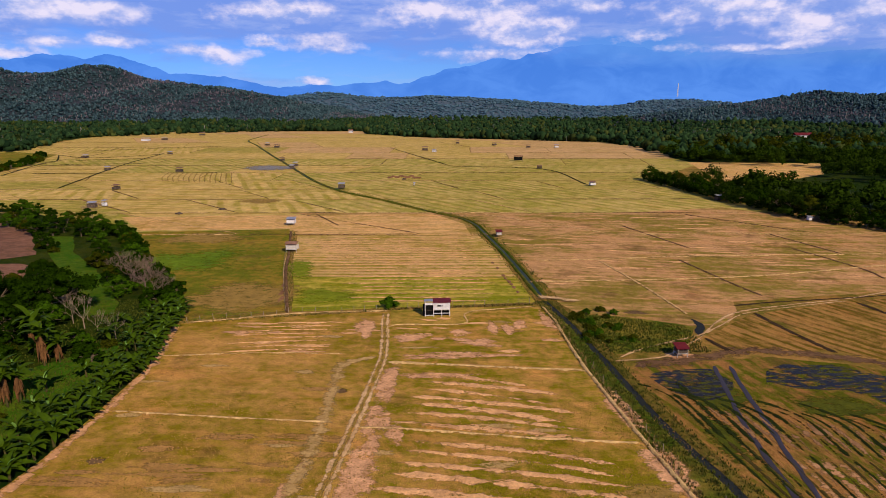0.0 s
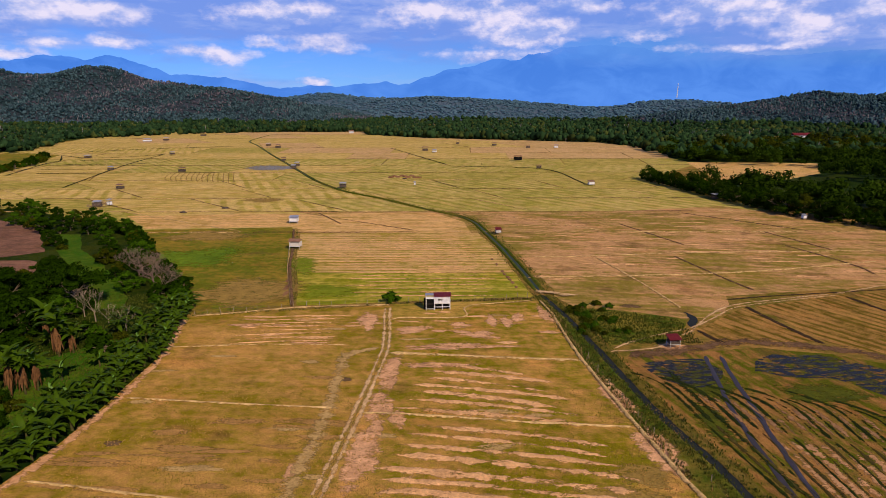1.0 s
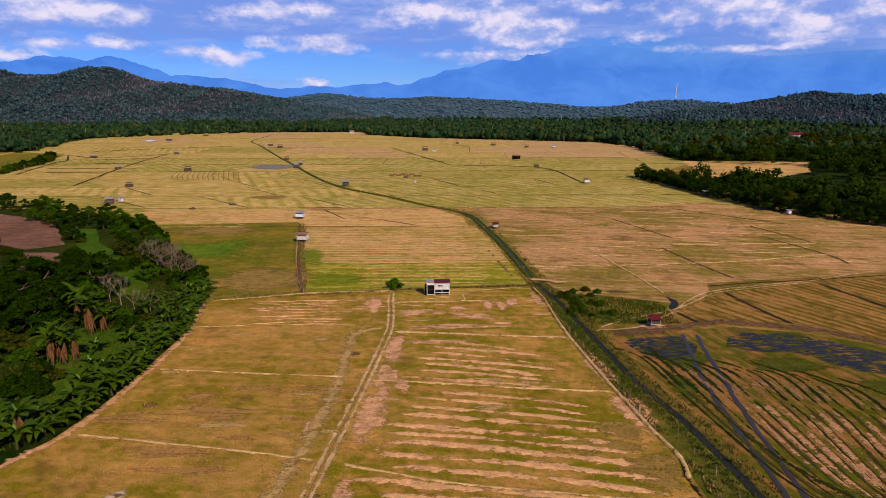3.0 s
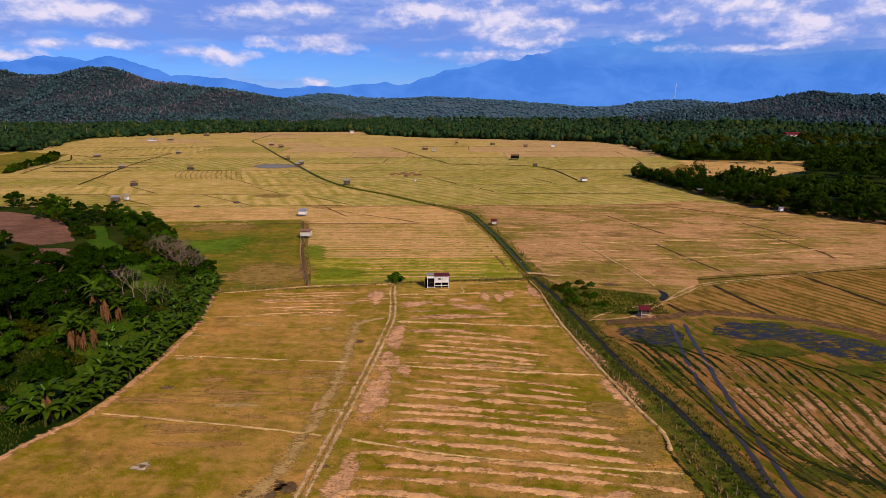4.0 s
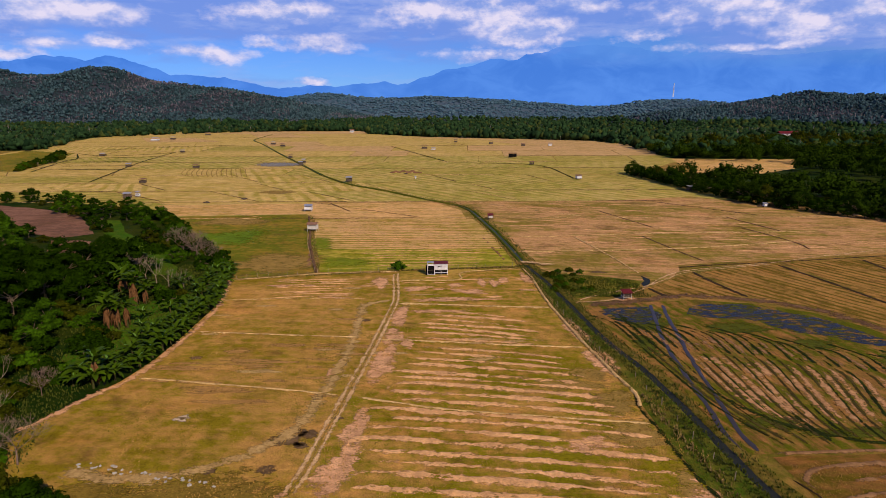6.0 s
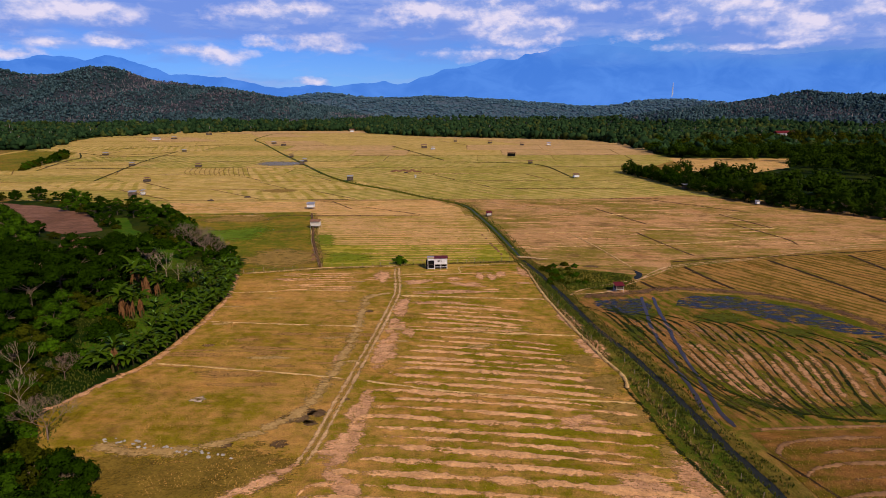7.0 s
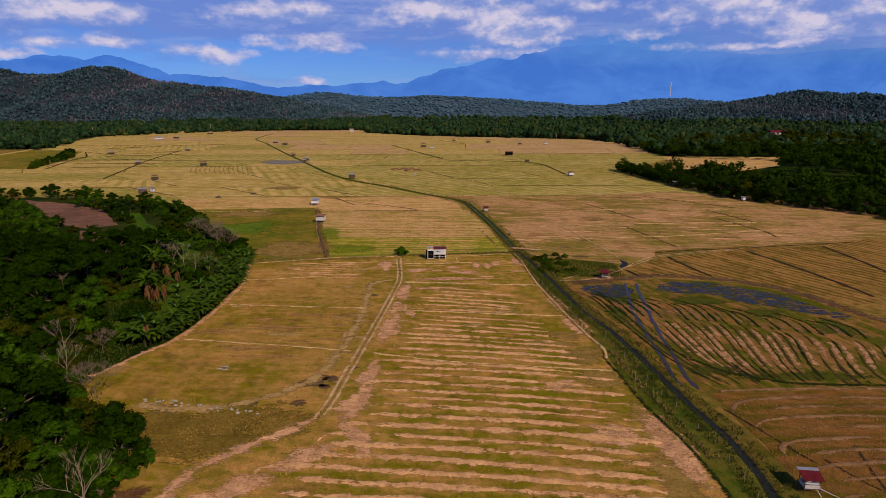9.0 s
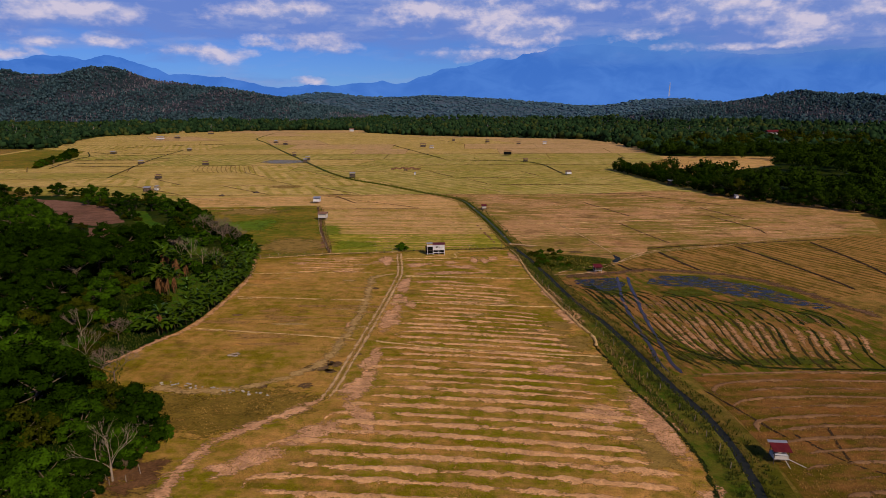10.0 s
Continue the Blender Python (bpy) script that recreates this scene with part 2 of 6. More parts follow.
M_LANE = field_material("lane grass", (0.080, 0.112, 0.006), (0.030, 0.088, 0.003), 0.65, 0, 4.0, 0.1, 0.5, -0.1, 23)
M_BURNT = field_material("burnt clearing", (0.22, 0.110, 0.068), (0.14, 0.070, 0.042), 0.5, 0, 4.0, 0.3, 0.8, 0.05, 21)
# far slopes: the haze of distance is put into the colour as blue
M_FAR_FLOOR = field_material("far slopes with painted haze", (0.076, 0.100, 0.126), (0.046, 0.084, 0.112), 0.6, 0, 8.0, 0.1, 0.8, -0.3, 26, 8.0)
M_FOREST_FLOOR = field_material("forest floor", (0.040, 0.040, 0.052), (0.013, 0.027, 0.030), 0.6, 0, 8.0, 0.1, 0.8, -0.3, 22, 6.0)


def plain_material(name, dark, light, scale=1.5, rough=0.9, depth=0.05, metal=0.0, spec=0.06, detail=6.0, through_light=0.0, by_piece=0.0, soft_edge=False):
    m, n, p = material(name)
    a = n.noise(p, scale, detail, 0.65)
    b = n.noise(p, scale * 0.13, 3.0)
    f = n.math("ADD", n.math("MULTIPLY", a, 0.7), n.math("MULTIPLY", b, 0.5))
    f = n.ramp(f, 0.38, 0.82)
    if by_piece:
        piece = n.add("ShaderNodeNewGeometry").outputs["Random Per Island"]
        f = n.math("ADD", n.math("MULTIPLY", f, 1 - by_piece), n.math("MULTIPLY", piece, by_piece))
    colour = n.mix(f, dark, light)
    if soft_edge:
        crumbs = n.math("ADD", 0.62, n.math("ADD", n.math("MULTIPLY", n.ramp(n.noise(p, 3.0, 4.0, 0.7), 0.35, 0.65), 0.42), n.math("MULTIPLY", n.ramp(n.noise(p, 0.35, 3.0, 0.6), 0.35, 0.65), 0.30)))
        colour = n.mix(1.0, colour, n.add("ShaderNodeCombineColor", {0: crumbs, 1: crumbs, 2: crumbs}).outputs[0], "MULTIPLY")
    finish(n, colour, rough, a if depth else None, depth, metal, spec, through_light, p if soft_edge else None)
    return m


def water_material(name, mud=(0.03, 0.025, 0.018), weedy=False, gloss=1.2, ragged=False):
    m, n, p = material(name)
    a = n.noise(p, 0.9, 5.0, 0.6)
    weeds = n.ramp(n.noise(n.place(p, (0.5, 1.1, 1)), 0.7, 5.0, 0.65), 0.50 if weedy else 0.9, 0.60 if weedy else 1.0)
    rough = n.math("ADD", 0.12, n.math("MULTIPLY", weeds, 0.8))
    finish(n, n.mix(weeds, n.mix(a, mud, tuple(v * 1.8 for v in mud)), (0.06, 0.055, 0.012)), rough, n.noise(p, 2.5, 3.0), 0.012, spec=0.5, ior=gloss, gaps=n.ramp(n.noise(n.place(p, (0.42, 1.3, 1)), 0.8, 6.0, 0.68), 0.50, 0.565) if ragged else None)
    return m


M_DIRT = plain_material("dirt track", (0.40, 0.235, 0.095), (0.66, 0.42, 0.200), 0.8, 0.95, 0.08, soft_edge=True)
M_BUND = plain_material("earth bund", (0.36, 0.215, 0.072), (0.66, 0.42, 0.170), 1.4, 0.95, 0.1, soft_edge=True)
M_SWATH = plain_material("straw swath", (0.47, 0.238, 0.092), (0.75, 0.408, 0.172), 0.9, 0.95, 0.12, soft_edge=True)
M_DULL_STRAW = plain_material("dull straw", (0.165, 0.082, 0.032), (0.31, 0.165, 0.072), 0.9, 0.95, 0.1, soft_edge=True)
M_PALE_GRASS = plain_material("pale flattened grass", (0.33, 0.200, 0.064), (0.46, 0.290, 0.105), 1.4, 0.95, 0.06, soft_edge=True)
M_DULL_GRASS = plain_material("dull dark grass", (0.125, 0.080, 0.010), (0.235, 0.145, 0.022), 1.4, 0.95, 0.1, soft_edge=True)
M_BARE = plain_material("bare pink earth", (0.41, 0.202, 0.090), (0.67, 0.360, 0.172), 0.7, 0.95, 0.06, soft_edge=True)
M_SPOIL = plain_material("red-brown spoil", (0.10, 0.045, 0.02), (0.30, 0.15, 0.07), 1.0, 0.95, 0.15)
M_DULL = plain_material("dull stubble", (0.21, 0.128, 0.026), (0.31, 0.190, 0.045), 0.9, 0.95, 0.08, soft_edge=True)
F_LUSH_SOFT = plain_material("lush green shoots", (0.066, 0.115, 0.003), (0.130, 0.188, 0.006), 0.8, 0.9, 0.1, soft_edge=True)
M_LIME = plain_material("lime grass", (0.115, 0.140, 0.004), (0.190, 0.210, 0.009), 0.8, 0.9, 0.1, soft_edge=True)
M_RUSSET = plain_material("russet trampled stubble", (0.27, 0.140, 0.038), (0.40, 0.210, 0.062), 0.9, 0.95, 0.08, soft_edge=True)
M_BANK = plain_material("brown earth bank", (0.080, 0.042, 0.019), (0.20, 0.108, 0.050), 0.7, 0.95, 0.15, soft_edge=True)
M_LITTER = plain_material("leaf litter", (0.075, 0.036, 0.014), (0.20, 0.095, 0.036), 1.6, 0.95, 0.1, soft_edge=True)
M_MUD = plain_material("dark mud", (0.070, 0.040, 0.019), (0.18, 0.105, 0.045), 1.2, 0.9, 0.12, soft_edge=True)
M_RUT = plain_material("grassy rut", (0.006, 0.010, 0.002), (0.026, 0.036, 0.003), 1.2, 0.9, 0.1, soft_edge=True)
M_RUT_DRY = plain_material("brown rut", (0.022, 0.016, 0.005), (0.085, 0.064, 0.012), 1.2, 0.9, 0.1, soft_edge=True)
M_WET_GREEN = plain_material("wet green grass", (0.034, 0.044, 0.003), (0.090, 0.090, 0.006), 0.9, 0.9, 0.1, soft_edge=True)
M_PINK_STRAW = plain_material("flattened pinkish straw", (0.29, 0.145, 0.058), (0.48, 0.255, 0.110), 1.1, 0.95, 0.1, soft_edge=True)
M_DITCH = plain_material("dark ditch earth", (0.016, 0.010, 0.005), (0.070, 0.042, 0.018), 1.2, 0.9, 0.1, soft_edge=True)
M_RUT_WATER = water_material("rut water", (0.030, 0.026, 0.030), False, 1.13)
M_WATER = water_material("paddy water", (0.014, 0.014, 0.014), True, 1.12, True)
M_CANAL = water_material("canal water", (0.016, 0.018, 0.017), False, 1.03)
M_CANAL_FAR = plain_material("green canal water", (0.010, 0.020, 0.012), (0.050, 0.072, 0.052), 0.35, 0.5, 0.02, spec=0.03)
M_WET_MUD = plain_material("wet grey mud", (0.13, 0.115, 0.075), (0.26, 0.215, 0.13), 0.5, 0.5, 0.02, spec=0.2, soft_edge=True)
M_LEAF = plain_material("leaves", (0.002, 0.009, 0.0003), (0.058, 0.130, 0.003), 0.45, 0.75, 0, spec=0.02, through_light=0.10, by_piece=0.25)
M_LEAF_DARK = plain_material("dark leaves", (0.0015, 0.005, 0.0003), (0.020, 0.047, 0.0014), 0.4, 0.8, 0, spec=0.0, through_light=0.05, by_piece=0.25)
M_LEAF_BELT = plain_material("belt leaves", (0.003, 0.007, 0.0006), (0.031, 0.060, 0.0035), 0.22, 0.8, 0, spec=0.0, through_light=0.05, by_piece=0.3)
M_LEAF_OLIVE = plain_material("olive leaves", (0.006, 0.009, 0.0006), (0.066, 0.074, 0.004), 0.4, 0.8, 0, spec=0.0, through_light=0.1, by_piece=0.35)
M_BANANA = plain_material("banana leaf", (0.003, 0.012, 0.0003), (0.118, 0.205, 0.006), 0.6, 0.55, 0, spec=0.05, through_light=0.2, by_piece=0.7)
M_BANANA_NEW = plain_material("young banana leaf", (0.07, 0.17, 0.02), (0.17, 0.30, 0.05), 0.7, 0.5, 0, spec=0.3, through_light=0.3)
M_DEAD_LEAF = plain_material("dead banana leaf", (0.060, 0.026, 0.010), (0.19, 0.090, 0.034), 2.0, 0.9, 0.03)
M_STEM = plain_material("banana stem", (0.025, 0.032, 0.008), (0.090, 0.072, 0.024), 2.0, 0.7, 0.02)
M_BARK = plain_material("bark", (0.07, 0.05, 0.032), (0.19, 0.14, 0.09), 2.5, 0.9, 0.03)
M_PALE_BARK = plain_material("pale bare bark", (0.15, 0.105, 0.066), (0.38, 0.29, 0.20), 2.0, 0.9, 0.02)
M_TWIG = plain_material("grey violet twigs", (0.11, 0.070, 0.050), (0.28, 0.19, 0.14), 1.5, 0.9, 0)
M_FAR_LEAF = plain_material("far woods", (0.002, 0.008, 0.004), (0.030, 0.064, 0.021), 0.03, 0.9, 0, spec=0.0, by_piece=0.7)
# distant leaves carry painted haze: lightened and blued in the base colour
M_MID_LEAF = plain_material("distant woods with painted haze", (0.026, 0.066, 0.094), (0.092, 0.150, 0.182), 0.006, 0.9, 0, spec=0.0, by_piece=0.6)
M_FAR_OLIVE = plain_material("far olive woods", (0.006, 0.014, 0.004), (0.058, 0.074, 0.017), 0.03, 0.9, 0, spec=0.0, by_piece=0.7)
# hill leaves: haze blue mixed into the green
M_HAZY_HILL_LEAF = plain_material("hill woods", (0.005, 0.016, 0.022), (0.060, 0.104, 0.112), 0.012, 0.9, 0, spec=0.0, by_piece=0.75)
M_FAR_TRUNK = plain_material("far pale trunks", (0.085, 0.080, 0.086), (0.30, 0.26, 0.25), 0.02, 0.9, 0, spec=0.0, by_piece=0.8)
M_FAR_BARE = plain_material("far bare crowns", (0.030, 0.032, 0.042), (0.135, 0.112, 0.128), 0.012, 0.9, 0, spec=0.0, by_piece=0.7)
M_STONE = plain_material("field stone", (0.22, 0.19, 0.15), (0.46, 0.41, 0.34), 4.0, 0.9, 0.02)
M_PALE_ASH = plain_material("pale ash", (0.40, 0.28, 0.16), (0.62, 0.46, 0.30), 1.2, 0.95, 0.03, soft_edge=True)
M_WHITE = plain_material("weathered white board", (0.46, 0.44, 0.43), (0.76, 0.74, 0.72), 1.5, 0.7, 0.02)
M_RED_ROOF = plain_material("dark red sheet roof", (0.07, 0.008, 0.010), (0.155, 0.020, 0.022), 1.0, 0.5, 0.02)
M_GREY_ROOF = plain_material("grey sheet roof", (0.19, 0.195, 0.22), (0.38, 0.38, 0.42), 1.0, 0.45, 0.02, 0.3, 0.3)
M_RUST_ROOF = plain_material("rusty sheet roof", (0.10, 0.045, 0.028), (0.26, 0.14, 0.09), 1.2, 0.7, 0.02)
M_TIMBER = plain_material("grey timber", (0.045, 0.032, 0.024), (0.125, 0.092, 0.068), 2.0, 0.9, 0.02)
M_PALE_TIMBER = plain_material("pale timber", (0.35, 0.30, 0.25), (0.60, 0.55, 0.48), 2.0, 0.9, 0.02)
# near black stands in for shade under the house and unlit openings
M_DARK = plain_material("near black for openings and shade", (0.004, 0.004, 0.004), (0.010, 0.009, 0.008), 1.0, 0.9, 0)
M_ORANGE_ROOF = plain_material("orange tile roof", (0.30, 0.12, 0.05), (0.50, 0.24, 0.11), 0.5, 0.8, 0)

# ---- mesh helpers ----


def holder(name, at=(0, 0, 0), turn=0.0):
    ob = new(name)
    ob.matrix_basis = pose(*at, 0, 0, turn)
    return ob


def link_mesh(name, mesh, parent=None, label=""):
    ob = new(name, mesh)
    ob.parent = parent
    return tagged(ob, label)


def part(name, bm, mat, parent=None, label="", smooth=False):
    mesh = bpy.data.meshes.new(name)
    bm.to_mesh(mesh)
    bm.free()
    if smooth:
        for f in mesh.polygons:
            f.use_smooth = True
    mesh.materials.append(mat)
    return link_mesh(name, mesh, parent, label)


def from_arrays(name, verts, faces, mat, parent=None, smooth=False):
    mesh = bpy.data.meshes.new(name)
    mesh.from_pydata([tuple(v) for v in verts], [], [tuple(int(i) for i in f) for f in faces])
    mesh.materials.append(mat)
    if smooth:
        for f in mesh.polygons:
            f.use_smooth = True
    return link_mesh(name, mesh, parent)


def box_into(bm, x0, x1, y0, y1, z0, z1, m=None):
    v = [bm.verts.new((x, y, z)) for z in (z0, z1) for x, y in ((x0, y0), (x1, y0), (x1, y1), (x0, y1))]
    for q in ((3, 2, 1, 0), (4, 5, 6, 7), (0, 1, 5, 4), (1, 2, 6, 5), (2, 3, 7, 6), (3, 0, 4, 7)):
        bm.faces.new([v[i] for i in q])
    if m is not None:
        bmesh.ops.transform(bm, matrix=m, verts=v)
    return bm


def box(x0, x1, y0, y1, z0, z1, m=None):
    return box_into(bmesh.new(), x0, x1, y0, y1, z0, z1, m)


def beam_into(bm, a, b, r0, r1, sides=6):
    """A tapered round bar from a to b."""
    a, b = Vector(a), Vector(b)
    q = (b - a).to_track_quat("Z", "Y")
    rings = []
    for c, r in ((a, r0), (b, r1)):
        rings.append([bm.verts.new(c + q @ Vector((r * math.cos(k * math.tau / sides), r * math.sin(k * math.tau / sides), 0))) for k in range(sides)])
    for k in range(sides):
        bm.faces.new((rings[0][k], rings[0][(k + 1) % sides], rings[1][(k + 1) % sides], rings[1][k]))
    bm.faces.new(rings[1])
    bm.faces.new(rings[0][::-1])
    return bm


def spline(points, step=2.0):
    """A smooth line through plan points, sampled about every step metres."""
    pts = [np.array(p, float) for p in points]
    pts = [2 * pts[0] - pts[1], *pts, 2 * pts[-1] - pts[-2]]
    out = []
    for i in range(1, len(pts) - 2):
        a, b, c, d = pts[i - 1 : i + 3]
        k = max(1, int(np.linalg.norm(c - b) / step))
        for t in np.arange(k) / k:
            out.append(0.5 * (2 * b + (c - a) * t + (2 * a - 5 * b + 4 * c - d) * t * t + (3 * b - a - 3 * c + d) * t ** 3))
    out.append(pts[-2])
    return np.array(out)


def offset_line(line, off):
    """The line moved sideways, to its right for a positive distance."""
    d = np.gradient(np.asarray(line, float), axis=0)
    d /= np.linalg.norm(d, axis=1)[:, None]
    return line + np.stack([d[:, 1], -d[:, 0]], 1) * np.reshape(off, (-1, 1))


def wobble(n, size, rough=0.35, seed=0):
    """Smooth random numbers along a line."""
    return np.array([noise.noise((i * rough, seed * 7.31, 0.5)) for i in range(n)]) * size


def ribbon(name, line, profile, mat, parent=None, edge=0.0, seed=0, lift=0.0, ends=1.0, broken=0.0):
    """A strip along a plan line. profile: (sideways, height) pairs; edge: how uneven its sides are."""
    n = len(line)
    verts, faces = [], []
    fade = np.minimum(1.0, np.minimum(np.arange(n) + 0.15, n - 0.85 - np.arange(n)) / ends)
    if broken:
        g = np.random.default_rng(seed)
        fade = fade * np.clip(1.0 + broken * wobble(n, 1.0, 0.13, seed + 400), 0.0, 1.15) * g.uniform(0.75, 1.2, n)
    for k, (side, high) in enumerate(profile):
        last = k in (0, len(profile) - 1)
        o = side * (fade if broken else 0.35 + 0.65 * fade) + (wobble(n, edge, 0.55, seed + k * 3) if last else wobble(n, edge * 0.4, 0.5, seed + 50 + k))
        xy = offset_line(line, o)
        z = (lift - (0.04 * (fade < 0.12) if broken else 0)) + high * (1 + (0 if last else 1) * wobble(n, 0.35, 0.8, seed + 90 + k)) * (fade if high > 0 else 1)
        verts.append(np.c_[xy, np.broadcast_to(z, n)])
    v = np.stack(verts, 1).reshape(-1, 3)
    m = len(profile)
    for i in range(n - 1):
        for k in range(m - 1):
            a = i * m + k
            faces.append((a, a + 1, a + m + 1, a + m))
    ob = from_arrays(name, v, [f[::-1] for f in faces], mat, parent, smooth=True)
    inner = ob.data.attributes.new("inner", "FLOAT", "POINT")
    shares = np.array([0.0 if k in (0, m - 1) else 1.0 for k in range(m)])
    inner.data.foreach_set("value", (np.clip(fade, 0, 1)[:, None] * shares[None]).astype(np.float32).ravel())
    return ob


def soft_patch(name, cx, cy, rx, ry, mat, z, label, seed, turn=0.0, category="ground"):
    """A flat patch of uneven outline whose rim wears away into the ground round it."""
    n, verts, share, faces = 26, [], [], []
    for ring, part_in in ((1.0, 0.0), (0.62, 0.8), (0.25, 1.0)):
        for k in range(n):
            a = k * math.tau / n
            r = ring * (1 + 0.55 * noise.noise((math.cos(a) * 1.3, math.sin(a) * 1.3, seed * 3.7)))
            x, y = rx * r * math.cos(a), ry * r * math.sin(a)
            verts.append((cx + x * math.cos(turn) - y * math.sin(turn), cy + x * math.sin(turn) + y * math.cos(turn), z))
            share.append(part_in)
    for j in range(2):
        for k in range(n):
            faces.append((j * n + k, j * n + (k + 1) % n, (j + 1) * n + (k + 1) % n, (j + 1) * n + k))
    faces.append(tuple(2 * n + k for k in range(n)))
    ob = from_arrays(name, verts, faces, mat)
    ob.data.attributes.new("inner", "FLOAT", "POINT").data.foreach_set("value", np.array(share, np.float32))
    return tagged(ob, label, category, kind="structure")


def patch(name, corners, mat, z, label, wander=0.5, step=4.0, kind="structure", category="field", seed=0):
    """A flat piece of land with an uneven outline."""
    bm = bmesh.new()
    ring = []
    m = len(corners)
    for i in range(m):
        a, b = np.array(corners[i], float), np.array(corners[(i + 1) % m], float)
        k = max(1, int(np.linalg.norm(b - a) / step))
        for t in np.arange(k) / k:
            q = a + (b - a) * t
            q = q + wander * np.array(noise.noise_vector((q[0] * 0.13, q[1] * 0.13, seed)))[:2]
            ring.append(bm.verts.new((q[0], q[1], z)))
    f = bm.faces.new(ring)
    f.normal_update()
    if f.normal.z < 0:
        f.normal_flip()
    bmesh.ops.triangulate(bm, faces=[f])
    return tagged(part(name, bm, mat), label, category, kind=kind)

# ---- the land ----
CANAL = [(33, -30), (36, -10), (38.3, -0.8), (39.2, 4), (39.8, 9), (39.8, 16.4), (39.1, 22), (38.2, 27), (37.4, 35), (36.2, 46), (34.6, 58), (32.9, 65), (31.0, 75), (29.4, 87.6), (27.8, 100.6), (25.9, 114), (24.3, 122), (22.8, 130)]
CANAL_FAR = [(22.8, 133), (20.9, 151), (17.9, 177), (13.4, 207), (10, 227), (3.4, 242), (-5.2, 252), (-17.4, 267), (-33, 289), (-47, 305), (-62.6, 325), (-85, 367), (-110, 425), (-132, 478), (-178, 586), (-242, 742), (-288, 848), (-306, 940), (-322, 1060)]
TRACK = [(-33, -30), (-34.5, 0), (-33.4, 7.7), (-31.1, 11.9), (-27.4, 15.7), (-23.2, 19.3), (-19.3, 23), (-18.3, 29), (-17.5, 38), (-16.6, 47), (-15.7, 57), (-14.6, 69), (-13.6, 82), (-12.9, 92), (-12.7, 97), (-13.4, 107), (-14.2, 114), (-14.6, 121)]
# the low bund that edges the middle field along the ditch strip
STRIP_EDGE = [(21.5, 126), (23.0, 115.6), (23.3, 106), (24.0, 94), (24.5, 89), (25.8, 78), (27.2, 67.5), (28.3, 60.6), (29.2, 55), (30.4, 49), (29.6, 43.3), (30.4, 37.6), (30.8, 30.6), (31.8, 24.4), (33.3, 16.4), (34.0, 9.6), (34.0, 4.4), (33.0, -1.3), (30, -30)]


def ground_sheet():
    bm = bmesh.new()
    xs = [-5200, -2500, -1200, -600, -300, -150, -75, 0, 75, 150, 300, 600, 1200, 2500, 5200]
    ys = [-1500, -600, -300, -150, -75, 0, 75, 150, 300, 600, 1000, 1600, 2600, 4800]
    grid = [[bm.verts.new((x, y, 0)) for x in xs] for y in ys]
    for j in range(len(ys) - 1):
        for i in range(len(xs) - 1):
            bm.faces.new((grid[j][i], grid[j][i + 1], grid[j + 1][i + 1], grid[j + 1][i]))
    return tagged(part("ground", bm, M_GROUND), "flat river plain of grass and dry earth", "ground", kind="structure")


ground_sheet()

# far parcels: rows of plots between the near fields and the woods
rng = random.Random(5)
row_y = [206, 252, 292, 330, 372, 420, 476, 540, 616, 706, 812, 938, 1080, 1210]


def far_left(y):
    return float(np.interp(y, [206, 260, 400, 600, 700, 980, 1210], [-140, -235, -420, -480, -500, -600, -560]))


def far_right(y):
    return float(np.interp(y, [206, 235, 290, 372, 480, 700, 810, 871, 942, 1075, 1210], [185, 160, 140, 128, 205, 240, 200, 92, -36, -150, -172]))


